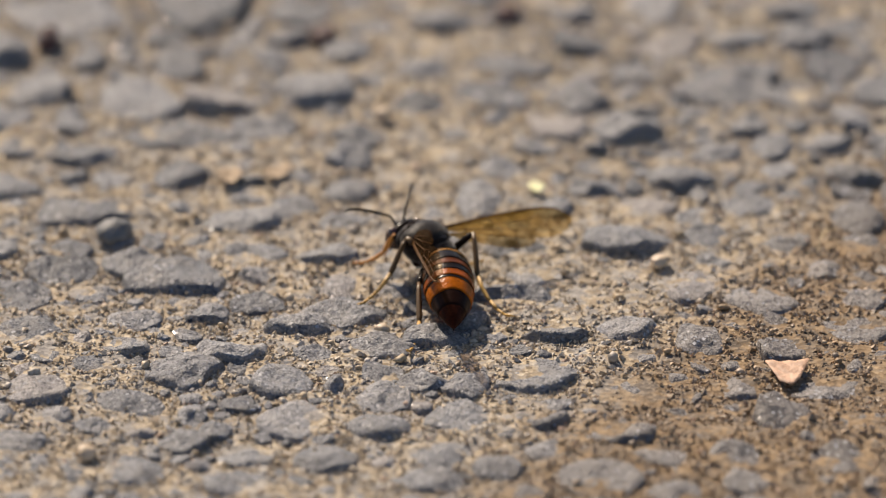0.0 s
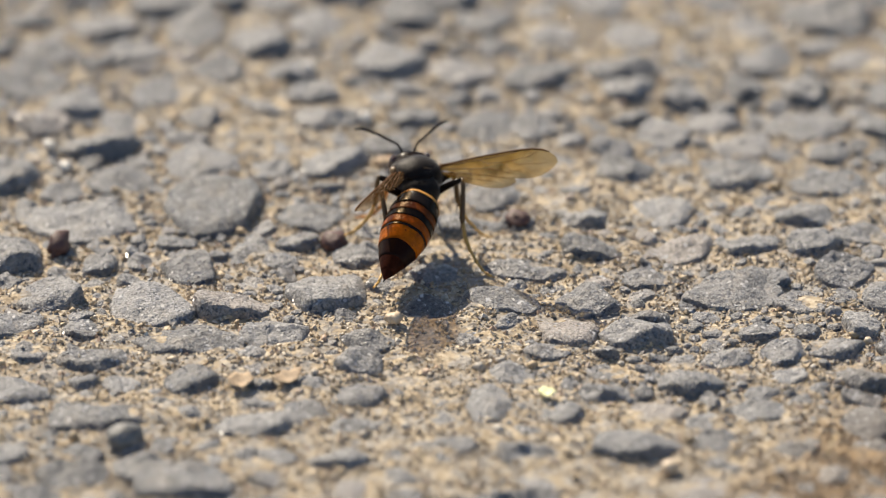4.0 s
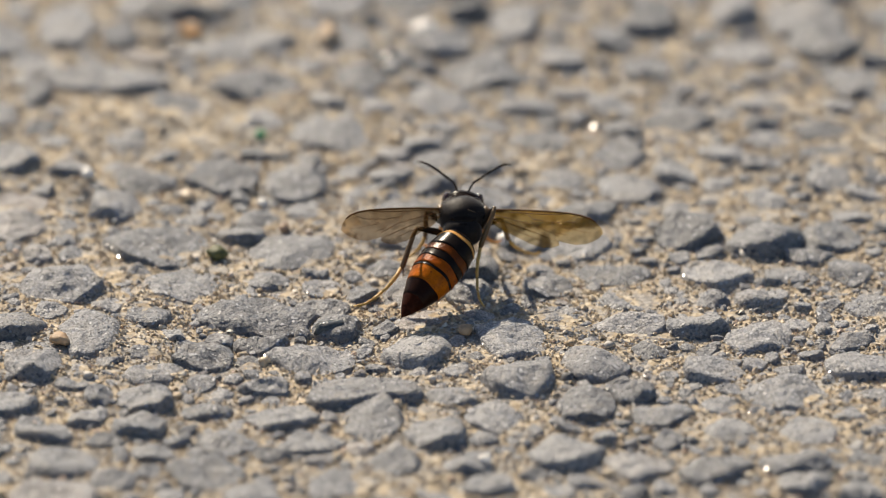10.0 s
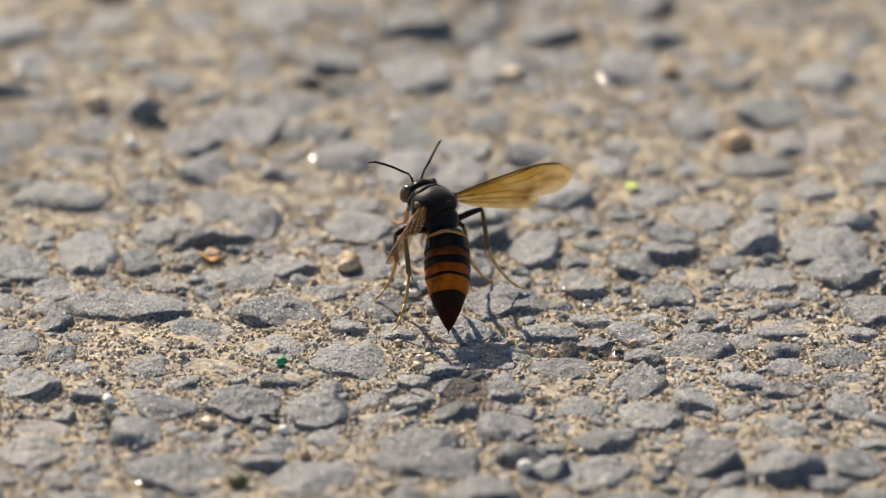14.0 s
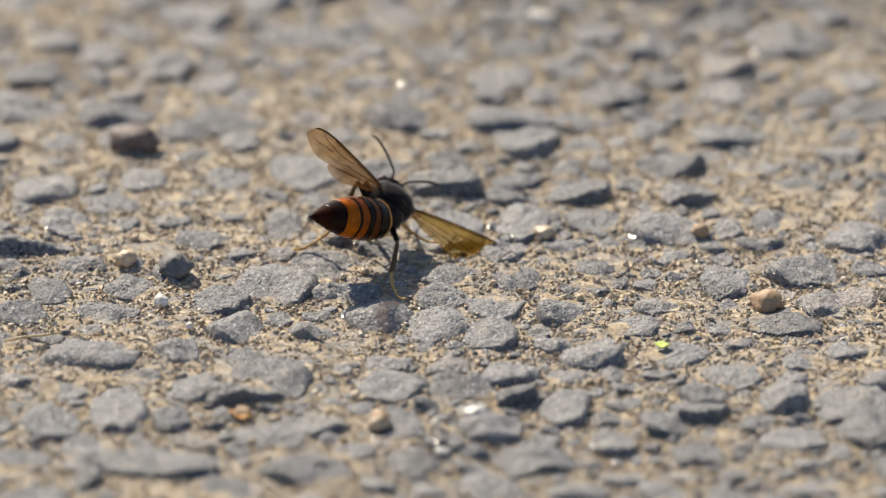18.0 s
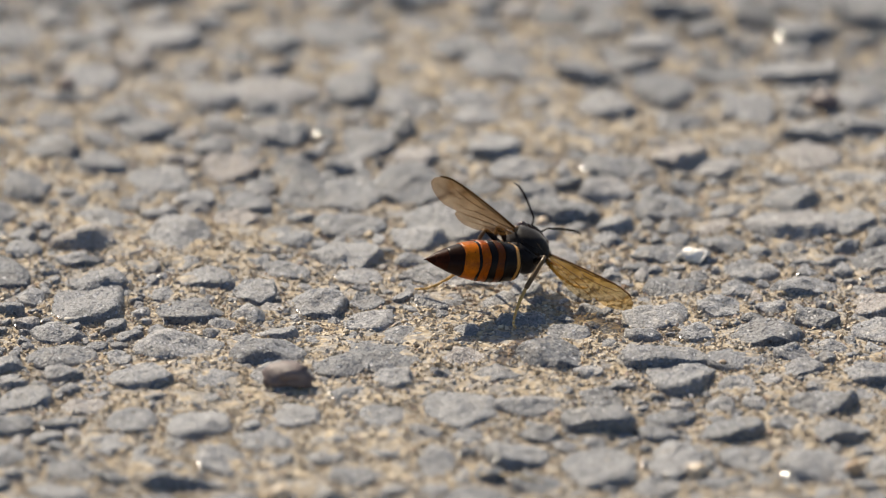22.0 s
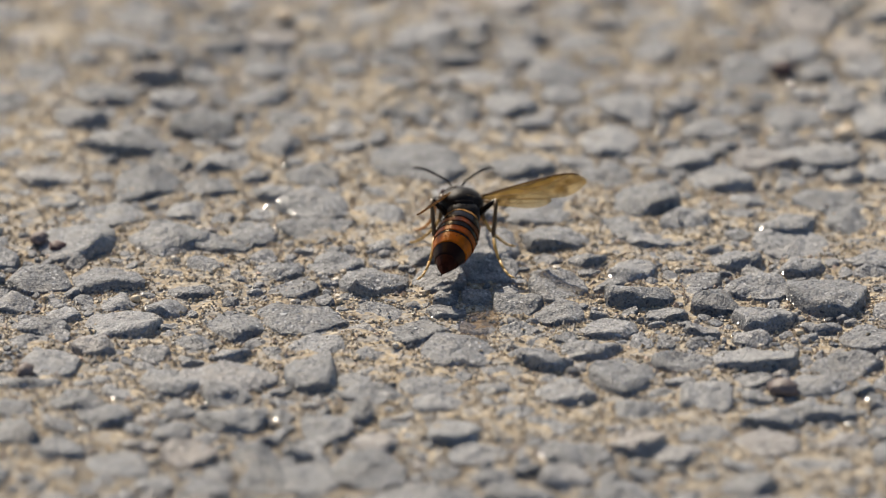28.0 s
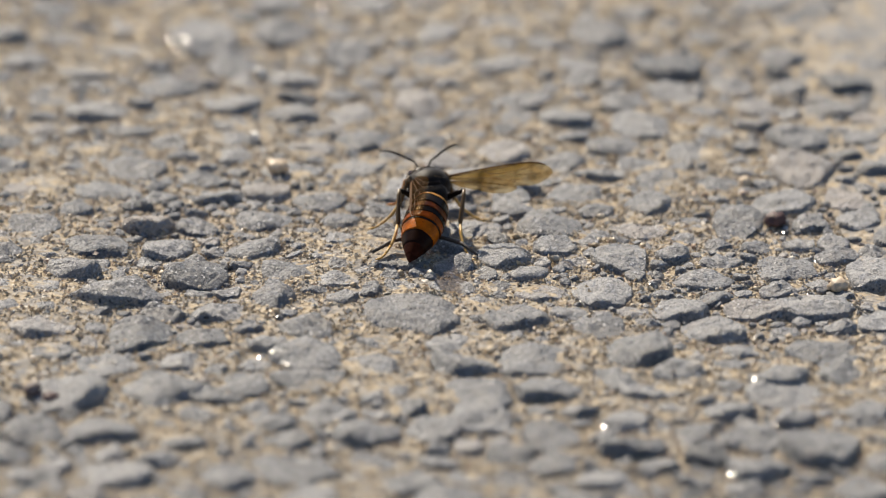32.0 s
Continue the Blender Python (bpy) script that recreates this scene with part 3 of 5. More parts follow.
lay(-56.6, 394.7, 18.5, 11.5); lay(-43.7, 382.9, 10.0, 8.6); lay(-7.8, 395.4, 10.9, 10.6); lay(-0.2, 397.7, 9.2, 10.6)
lay(-34.2, 415.9, 10.2, 6.9); lay(-19.0, 416.4, 7.6, 6.9); lay(-36.3, 438.1, 9.4, 8.9); lay(-65.3, 437.3, 9.4, 6.1)
lay(-66.6, 479.7, 9.5, 9.1); lay(-49.4, 486.8, 9.5, 11.0); lay(-32.4, 455.7, 9.5, 7.0); lay(-24.5, 512.4, 10.6, 11.1)
lay(2.2, 412.8, 11.9, 6.9); lay(-112.2, 415.2, 8.5, 8.8); lay(-108.0, 454.3, 6.0, 7.0); lay(-109.7, 433.6, 8.5, 7.9)
lay(-90.5, 494.7, 9.6, 8.2); lay(-56.3, 482.4, 8.7, 9.1); lay(-6.6, 468.5, 9.5, 8.9); lay(-13.5, 378.0, 8.3, 6.7)
lay(5.7, 381.6, 7.5, 6.7); lay(-112.6, 494.8, 13.1, 13.3, -32); lay(-76.9, 521.3, 8.8, 10.3); lay(-92.5, 516.4, 8.8, 7.3)
lay(-76.1, 501.0, 10.5, 10.3); lay(-44.1, 472.3, 7.8, 7.2); lay(-38.2, 479.2, 8.7, 7.2); lay(-25.9, 475.3, 10.4, 6.3)
lay(-13.8, 473.4, 7.8, 7.2); lay(4.3, 476.9, 11.2, 13.0); lay(-13.5, 522.6, 10.6, 10.3); lay(-31.3, 537.9, 9.7, 11.5)
lay(-22.8, 497.8, 10.4, 5.4); lay(-18.5, 505.6, 8.7, 7.3); lay(-38.6, 498.0, 9.6, 9.3); lay(-66.7, 506.1, 9.6, 8.2)
lay(-52.3, 454.0, 12.9, 12.0); lay(-73.8, 456.6, 8.7, 9.1); lay(-39.4, 451.5, 7.7, 8.1); lay(-7.6, 452.9, 12.1, 7.2)
lay(2.8, 432.7, 10.2, 7.0); lay(-25.3, 431.6, 7.7, 8.1); lay(-95.2, 541.4, 10.6, 9.4); lay(-114.0, 543.2, 8.0, 7.5)
lay(-2.2, 549.8, 8.9, 9.5); lay(-28.0, 552.0, 8.0, 11.5); lay(11.1, 547.5, 8.0, 13.6); lay(0.2, 589.8, 9.9, 11.8)
lay(-10.4, 567.8, 8.0, 13.7); lay(-23.9, 574.7, 8.0, 9.7); lay(-63.5, 549.8, 9.7, 9.5); lay(-102.8, 518.0, 9.7, 11.4)
lay(-90.4, 526.7, 8.8, 7.5); lay(-106.6, 532.2, 15.9, 5.4); lay(-60.4, 527.2, 15.9, 15.6); lay(-45.4, 525.8, 11.4, 11.5)
lay(-6.7, 532.3, 11.4, 7.5); lay(2.2, 533.6, 13.3, 9.6); lay(-3.0, 503.8, 9.6, 8.4); lay(6.7, 507.3, 7.9, 11.4)
lay(-7.2, 480.0, 10.4, 9.3); lay(-84.7, 645.3, 10.1, 10.0); lay(-97.5, 643.2, 11.9, 14.3); lay(-73.4, 636.9, 8.2, 10.0)
lay(-113.5, 609.9, 10.9, 7.8); lay(-61.9, 617.6, 8.2, 12.1); lay(-25.4, 608.0, 9.9, 12.0); lay(-0.9, 603.1, 9.9, 8.8)
lay(-22.1, 633.8, 11.9, 12.1); lay(-111.0, 553.6, 9.7, 9.6); lay(-33.4, 648.3, 9.2, 12.2)


bedded = []


def bed(x, y, length, width, turn=0.0):
    """A stone of the middle size: place, length, width in millimetres, turn in degrees."""
    bedded.append((x, y, length, width, radians(turn)))
    mark(x, y, length * 1.02, width * 1.02)


bed(-57.6, 237.1, 10.0, 8.7); bed(-46.4, 193.5, 8.3, 9.2); bed(-31.3, 178.7, 15.0, 9.1); bed(-20.6, 190.5, 8.3, 8.4)
bed(-34.0, 197.4, 4.5, 5.2); bed(18.3, 177.1, 11.3, 9.1); bed(-14.3, 178.1, 5.3, 6.1); bed(26.9, 196.9, 6.8, 7.6)
bed(-18.2, 181.6, 6.8, 5.8); bed(-35.3, 275.3, 10.1, 9.9); bed(-28.0, 272.6, 7.8, 9.0); bed(-10.1, 236.3, 6.9, 7.8)
bed(-2.2, 243.9, 8.5, 7.9); bed(-81.6, 335.8, 8.8, 7.5); bed(-67.0, 344.2, 10.4, 10.4); bed(-23.2, 339.2, 8.8, 10.1)
bed(-94.9, 276.7, 8.6, 8.1); bed(-62.2, 260.4, 10.1, 11.5); bed(-52.9, 272.0, 7.0, 6.2); bed(-27.3, 282.2, 7.8, 9.0)
bed(-34.6, 284.0, 7.8, 6.3); bed(13.8, 277.5, 10.9, 9.9); bed(24.3, 285.4, 6.3, 7.2); bed(7.4, 260.2, 9.3, 9.7)
bed(-89.4, 241.0, 8.5, 9.6); bed(2.7, 252.6, 7.0, 7.9); bed(-3.9, 282.8, 7.0, 6.3); bed(-17.6, 280.6, 7.0, 8.1)
bed(-24.2, 291.0, 7.8, 8.2); bed(1.9, 233.9, 6.9, 7.8); bed(17.0, 264.3, 7.0, 6.2); bed(-42.2, 262.8, 7.0, 6.2)
bed(-87.0, 463.6, 9.2, 10.6); bed(-119.0, 429.9, 6.6, 7.6); bed(-67.0, 429.6, 5.0, 5.7); bed(-8.0, 404.1, 9.0, 8.9)
bed(-49.8, 496.0, 11.8, 11.7); bed(-119.3, 419.2, 9.1, 9.0); bed(-110.3, 371.4, 8.9, 6.8); bed(-49.5, 377.7, 7.3, 6.8)
bed(-82.1, 514.7, 6.8, 7.5); bed(-75.7, 508.1, 11.0, 9.6); bed(-54.0, 515.7, 7.7, 7.5); bed(-52.0, 506.7, 10.2, 9.6)
bed(-41.6, 509.4, 11.9, 13.7, -55); bed(3.1, 515.6, 11.9, 11.8); bed(-2.1, 497.3, 12.7, 9.6); bed(-37.3, 469.3, 6.7, 7.7)
bed(-82.7, 533.0, 6.9, 7.6); bed(-121.2, 561.8, 9.5, 10.0); bed(-28.3, 503.1, 7.6, 8.8); bed(-106.9, 480.0, 10.9, 9.5)
bed(-117.3, 479.6, 9.3, 10.6); bed(-85.9, 498.7, 7.6, 8.8); bed(-76.9, 465.6, 12.6, 11.4); bed(-59.6, 461.9, 10.0, 9.3)
bed(-44.1, 76.8, 9.4, 6.8); bed(-40.1, 150.2, 6.7, 7.3); bed(45.9, 66.9, 7.2, 6.8); bed(38.4, 58.7, 7.9, 6.7)
bed(40.5, 49.1, 7.1, 6.7); bed(24.1, 33.1, 9.2, 6.6); bed(14.6, 34.6, 7.8, 8.1); bed(-39.7, 40.5, 10.7, 9.6)
bed(-53.0, 43.6, 9.3, 8.2); bed(-9.0, 61.6, 6.5, 5.2); bed(9.5, 50.5, 10.7, 5.4)
bed(-33.9, 20.6, 7.1, 7.3); bed(-14.9, -1.9, 7.7, 4.9); bed(-34.3, -7.3, 13.3, 10.0); bed(-23.8, -7.3, 4.9, 4.2)
bed(-1.1, -23.9, 8.3, 5.5); bed(-12.1, 15.9, 6.3, 7.3); bed(-12.1, 24.5, 6.4, 6.5); bed(7.6, 22.2, 6.4, 6.5)
bed(-11.9, -17.9, 10.4, 5.2); bed(-23.4, -14.9, 7.7, 4.9); bed(-2.5, -35.9, 6.2, 4.1); bed(-1.9, 2.0, 9.8, 4.9)


def bed_stones():
    r = np.random.RandomState(12)
    q = np.array(bedded)
    h = r.uniform(1.2, 2.1, len(q)) * np.clip(0.72 + q[:, 2] / 25, 0, 1.2)
    v = chip_arrays(BEDDED, q[:, 0], q[:, 1], q[:, 2], q[:, 3], q[:, 4], h, r)
    v[..., 0] += q[:, :1]
    v[..., 1] += q[:, 1:2]
    v[..., 2] += swell(q[:, 0], q[:, 1])[:, None] + 0.1
    stuff("bedded_stones", v, chip_faces(BEDDED), STONE_JOINED, "grey stones of middle size set in sand")


def fill_stones():
    """The smaller stones that close the surface between the laid ones."""
    r = np.random.RandomState(5)
    got = []
    for lo, hi, tries, gap in ((7.5, 11.0, 5500, 1.06), (5.0, 7.5, 16000, 1.05), (3.4, 5.0, 30000, 1.02), (2.0, 3.4, 50000, 0.98), (1.1, 2.0, 60000, 0.95)):
        xs, ys = r.uniform(X0 + 3, X1 - 3, tries), r.uniform(Y0 + 3, Y1 - 3, tries)
        ls, asp = r.uniform(lo, hi, tries), r.uniform(0.62, 1.0, tries)
        for x, y, length, q in zip(xs, ys, ls, asp):
            if not in_strip(x, y):
                continue
            if (x - 10) * 0.857 - (y + 57) * 0.516 > 0 and r.rand() < 0.15:
                continue
            if length < 6 and r.rand() < 0.6 * float(drift(y)):
                continue
            if free(x, y, length, length * q, gap):
                mark(x, y, length, length * q)
                got.append((x, y, length, length * q))
    g = np.array(got)
    for kind, faces, pick, name in ((MIDDLE, MIDDLE_FACES, g[:, 2] >= 3.4, "medium_stones"), (COARSE, COARSE_FACES, g[:, 2] < 3.4, "small_stones")):
        q = g[pick]
        n = len(q)
        h = r.uniform(0.75, 1.55, n) * np.clip(0.3 + q[:, 2] / 8.5, 0.38, 1.15)
        v = chip_arrays(kind, q[:, 0], q[:, 1], q[:, 2] * 0.98, q[:, 3] * 0.98, r.normal(0, 1, n) * np.where(q[:, 2] > 5, 0.45, 1.6), h, r)
        v[..., 0] += q[:, :1]
        v[..., 1] += q[:, 1:2]
        v[..., 2] += swell(q[:, 0], q[:, 1])[:, None] + r.uniform(-0.15, 0.15, (n, 1))
        stuff(name, v, faces, STONE_JOINED, "broken grey stones packed between larger ones", True)


def stuff(name, v, faces, material, label, smooth=True):
    n, k = v.shape[:2]
    quads = [q for q in faces if len(q) == 4]
    tris = [q for q in faces if len(q) == 3]
    off = (np.arange(n) * k)[:, None, None]
    fq = (np.array(quads, int)[None] + off).reshape(-1) if quads else np.zeros(0, int)
    ft = (np.array(tris, int)[None] + off).reshape(-1) if tris else np.zeros(0, int)
    starts = np.concatenate([np.arange(0, len(fq), 4), len(fq) + np.arange(0, len(ft), 3)])
    me = bpy.data.meshes.new(name)
    me.vertices.add(n * k)
    me.vertices.foreach_set("co", (v * MM).ravel())
    me.loops.add(len(fq) + len(ft))
    me.loops.foreach_set("vertex_index", np.concatenate([fq, ft]))
    me.polygons.add(len(starts))
    me.polygons.foreach_set("loop_start", starts)
    me.polygons.foreach_set("use_smooth", np.full(len(starts), smooth))
    me.materials.append(material)
    me.update(calc_edges=True)
    ob = new(name, me)
    ob.parent = ground
    return tagged(ob, label, kind="stuff")


bed_stones()
fill_stones()


def sand_grains(name, n, median, spread, largest, on_stone, seed, coarse, label):
    r = np.random.RandomState(seed)
    x, y = r.uniform(X0 + 8, X1 - 8, n), r.uniform(Y0 + 8, Y1 - 8, n)
    keep = np.abs(x + LEAN * y) < HALF - 12
    x, y = x[keep], y[keep]
    keep = np.array([free(a, b, 0.1, 0.1, 0.86) for a, b in zip(x, y)])
    stray = ~keep & (r.rand(len(x)) < on_stone)
    x, y, perched = np.r_[x[keep], x[stray]], np.r_[y[keep], y[stray]], np.r_[np.zeros(keep.sum()), np.ones(stray.sum())]
    n = len(x)
    if coarse:
        g = (1 + 5 ** 0.5) / 2
        corners = np.array([(-1, g, 0), (1, g, 0), (-1, -g, 0), (1, -g, 0), (0, -1, g), (0, 1, g), (0, -1, -g), (0, 1, -g), (g, 0, -1), (g, 0, 1), (-g, 0, -1), (-g, 0, 1)]) / math.hypot(1, g)
        fc = [(0, 11, 5), (0, 5, 1), (0, 1, 7), (0, 7, 10), (0, 10, 11), (1, 5, 9), (5, 11, 4), (11, 10, 2), (10, 7, 6), (7, 1, 8),
              (3, 9, 4), (3, 4, 2), (3, 2, 6), (3, 6, 8), (3, 8, 9), (4, 9, 5), (2, 4, 11), (6, 2, 10), (8, 6, 7), (9, 8, 1)]
    else:
        corners = np.array([(1, 0, -0.2), (0, 1, -0.2), (-1, 0, -0.2), (0, -1, -0.2), (0.25, 0.2, 0.9)], float)
        fc = [(0, 1, 4), (1, 2, 4), (2, 3, 4), (3, 0, 4)]
    jitter = 0.22 if coarse else 0.4
    size = np.minimum(r.lognormal(math.log(median), spread, n), largest)[:, None, None]
    w = corners[None] * (1 + r.uniform(-jitter, jitter, (n, len(corners), 1))) + r.uniform(-jitter, jitter, (n, len(corners), 3))
    a = r.uniform(0, 6.28, n)[:, None]
    w = np.stack([w[..., 0] * np.cos(a) - w[..., 1] * np.sin(a), w[..., 0] * np.sin(a) + w[..., 1] * np.cos(a), w[..., 2]], -1)
    v = w * size * np.stack([r.uniform(0.8, 1.35, n), r.uniform(0.8, 1.2, n), r.uniform(0.65, 1.0, n)], -1)[:, None, :]
    v[..., 0] += x[:, None]
    v[..., 1] += y[:, None]
    v[..., 2] += (sand_level(x, y) + perched * 0.35 + size[:, 0, 0] * r.uniform(0.1, 0.75, n))[:, None]
    stuff(name, v, fc, GRAIN, label, coarse)


sand_grains("sand_grains", 1000000, 0.205, 0.36, 0.45, 0.015, 9, False, "loose sand grains between the stones")
sand_grains("grit", 18000, 0.33, 0.36, 0.75, 0.01, 10, True, "coarse pale grit among the sand")


# ---- things lying on the road ----
def colour(name, rgb, rough=0.6):
    return plain(name, rgb, rough, 0.45, 600, 1.0)


CREAM = colour("cream_stone", (0.55, 0.43, 0.30), 0.45)
WHITE = colour("white_stone", (0.72, 0.68, 0.62), 0.35)
RED = colour("dark_red_stone", (0.085, 0.042, 0.038))
TAN = colour("tan_stone", (0.38, 0.255, 0.15))
HUSK = colour("dull_husk", (0.33, 0.245, 0.16), 0.75)
PINK = colour("pink_grey_stone", (0.14, 0.105, 0.097))
DARK = colour("dark_shiny_stone", (0.06, 0.065, 0.065), 0.22)
GREY = colour("grey_pebble_stone", (0.15, 0.15, 0.148))
OLIVE = colour("olive_plant", (0.075, 0.08, 0.025))
GREEN = colour("green_plastic", (0.004, 0.23, 0.095), 0.5)
LIME = colour("yellow_green_leaf", (0.42, 0.55, 0.06))
PALE = colour("pale_petal", (0.66, 0.66, 0.36))
DRY = colour("dry_leaf", (0.50, 0.31, 0.20))
STRAW = colour("straw", (0.58, 0.44, 0.24))
TWIG = colour("dark_twig", (0.05, 0.04, 0.035))
ORANGE_BIT = colour("orange_plant", (0.55, 0.27, 0.06))


def rest(x, y):
    return (float(sand_level(x, y)) + 0.6) * MM


def pebble(name, material, label, x, y, long, wide, high=0.7, seed=0):
    v, f = blob((0, 0, 0), (long / 2, wide / 2, wide * high / 2), 8, 14, 0.45, seed + x)
    ob = new(name, mesh_of(name, v, f, material))
    ob.matrix_basis = Matrix.Translation((x * MM, y * MM, rest(x, y) + wide * high * 0.12 * MM)) @ pose(0, 0, 0, 0, 0, (x * 37) % 60 - 30)
    return tagged(ob, label, "pebble")


def flake(name, material, label, category, x, y, corners, curl=0.5, turn=0):
    """A thin bent piece of leaf with real thickness."""
    n = len(corners)
    cx, cy = sum(c[0] for c in corners) / n, sum(c[1] for c in corners) / n
    rings = []
    for s in (1.0, 0.72, 0.4, 0.12):
        for i in range(n * 3):
            a, b = corners[i // 3], corners[(i // 3 + 1) % n]
            u = (i % 3) / 3
            px, py = cx + (a[0] + (b[0] - a[0]) * u - cx) * s, cy + (a[1] + (b[1] - a[1]) * u - cy) * s
            rings.append((px, py, curl * ((px - cx) ** 2 + 0.4 * (py - cy) ** 2) / 6 + 0.12 * math.sin(px * 3 + py * 2)))
    k, m = n * 3, len(rings)
    verts = rings + [(a, b, c - 0.12) for a, b, c in rings]
    faces = []
    for o, flip in ((0, 1), (m, -1)):
        for r in range(3):
            for i in range(k):
                q = (o + r * k + i, o + r * k + (i + 1) % k, o + (r + 1) * k + (i + 1) % k, o + (r + 1) * k + i)
                faces.append(q[::flip])
        faces.append(tuple(range(o + 3 * k, o + 4 * k))[::flip])
    faces += [(i, m + i, m + (i + 1) % k, (i + 1) % k) for i in range(k)]
    ob = new(name, mesh_of(name, verts, faces, material))
    ob.matrix_basis = Matrix.Translation((x * MM, y * MM, rest(x, y) + 0.25 * MM)) @ pose(0, 0, 0, 0, 0, turn)
    return tagged(ob, label, category)


def stalk(name, material, label, category, x, y, pts, r):
    ob = new(name, mesh_of(name, *tube(pts, [r * 0.8] + [r] * (len(pts) - 2) + [r * 0.5], 7), material))
    ob.location = (x * MM, y * MM, rest(x, y) + (r + 0.35) * MM)
    return tagged(ob, label, category)


TRI = [(-2.7, 3.0), (0.3, 3.2), (2.9, 3.5), (1.7, -1.2), (0.5, -3.2), (-0.9, -2.0)]
OVAL = [(-1.2, 0.14), (-0.5, 1.24), (0.7, 1.10), (1.3, 0.00), (0.5, -1.10), (-0.6, -0.97)]
flake("dry_leaf_piece", DRY, "torn piece of pinkish tan dry leaf on the road", "leaf", 43.3, -34.9, TRI, 0.2)
flake("petal_piece", PALE, "small crumpled pale yellow petal on stones", "petal", 12.0, 15.4, OVAL, 1.2)
flake("leaf_scrap", LIME, "tiny bright yellow-green leaf scrap on stones", "leaf", -3.3, 268.5, [(-1.2, 0.55), (0.2, 1.24), (1.3, 0.00), (0.4, -0.69), (-0.6, -0.41)], 1.0)
flake("husk_piece", HUSK, "tan curved husk piece lying among stones", "husk", -27.5, 17.7, [(-1.8, 0.41), (-0.6, 2.21), (1.2, 1.93), (1.8, 0.00), (0.6, -1.79), (-1.1, -1.52)], 1.4)
flake("husk_piece", HUSK, "pale flat husk piece lying among stones", "husk", -21.4, 19.4, [(-2.0, -0.69), (-0.6, 1.66), (1.9, 2.21), (1.4, -0.83), (-0.4, -2.07)], 0.6)
stalk("dry_straw", STRAW, "pale straw-coloured dry blade on the road", "straw", 55.0, 132.6, [(-3.2, 1.6, 0.2), (-1.0, 0.9, 0.6), (1.2, 0.1, 0.6), (3.2, -1.2, 0.2)], 0.42)
tagged(pebble("seed_pod", OLIVE, "dark olive green dried seed pod between stones", -56.7, 171.0, 3.0, 2.5, 0.75, 6), category="seed pod")
flake("plant_scrap", ORANGE_BIT, "small orange scrap of dry plant on stones", "plant scrap", -62.6, 242.8, [(-1.5, 1.10), (0.2, 0.55), (1.6, -0.28), (0.7, -1.24), (-0.9, -0.41)], 0.8)
flake("plant_scrap", ORANGE_BIT, "small orange scrap of dry plant in sand", "plant scrap", -62.2, 242.3, [(-1.3, 0.97), (0.4, 1.10), (1.5, 0.00), (0.5, -1.10), (-0.9, -0.69)], 0.9)
tagged(pebble("plastic_bit", GREEN, "tiny emerald green lump of plastic among grains", -51.6, 209.0, 1.6, 1.5, 0.8, 4), category="plastic bit")
stalk("stick_splinter", WHITE, "short whitish splinter lying across stones", "splinter", -34.5, 191.9, [(-1.7, -1.38, 0), (-0.5, -0.41, 0.25), (0.7, 0.55, 0.3), (1.8, 1.66, 0.2)], 0.24)
stalk("straw", STRAW, "thin pale straw lying on the road", "straw", -92.7, 266.6, [(-4, -1.24, 0), (-1.5, -0.28, 0.2), (1.5, 0.55, 0.2), (4, 1.93, 0)], 0.2)
stalk("straw", CREAM, "short curved cream straw among stones", "straw", -77.4, 265.1, [(-1.6, 0.83, 0), (-0.4, 0.97, 0.3), (0.8, 0.28, 0.35), (1.5, -1.10, 0.1)], 0.32)
stalk("straw", STRAW, "long thin tan straw beside a flat stone", "straw", -47.3, 301.3, [(-4.5, 1.38, 0), (-1.5, 0.83, 0.3), (1.5, -0.14, 0.3), (4.5, -1.10, 0)], 0.2)
stalk("straw", STRAW, "short straw curved between stones", "straw", -77.7, 265.6, [(-1.6, 0.41, 0), (-0.3, 0.69, 0.3), (0.9, 0.14, 0.3), (1.6, -1.10, 0)], 0.16)
stalk("fibre", WHITE, "bent white fibre beside a dark stone", "fibre", -20.6, 380.4, [(-0.7, -1.79, 0), (-0.1, -0.83, 0.3), (0.4, 0.55, 0.6), (0.2, 1.79, 0.6)], 0.14)
stalk("twig", TWIG, "thin dark twig arched across the stones", "twig", -59.3, 552.0, [(-8, -3.04, 0.2), (-5, 0.55, 0.7), (-1, 2.21, 0.9), (3, 1.66, 0.9), (6, -0.41, 0.8), (8.5, -3.59, 0.2)], 0.34)
stalk("hair_fibre", TWIG, "fine dark curved fibre lying on stones", "fibre", -24.9, 294.7, [(-1.4, 1.38, 0.2), (-0.2, 1.79, 0.9), (0.7, 0.55, 0.9), (0.5, -1.66, 0.2)], 0.11)
stalk("straw", STRAW, "fine pale straw leaning on brown soil", "straw", 48.4, -0.3, [(-0.8, -3.04, 0), (-0.3, -0.83, 0.6), (0.6, 1.66, 0.9), (1.8, 2.62, 0.3)], 0.13)

def scatter(material, name, label, spots):
    for i, (x, y, long, wide) in enumerate(spots):
        tagged(pebble(name, material, label, x, y, long, wide, 0.72, i), group=name + "s")


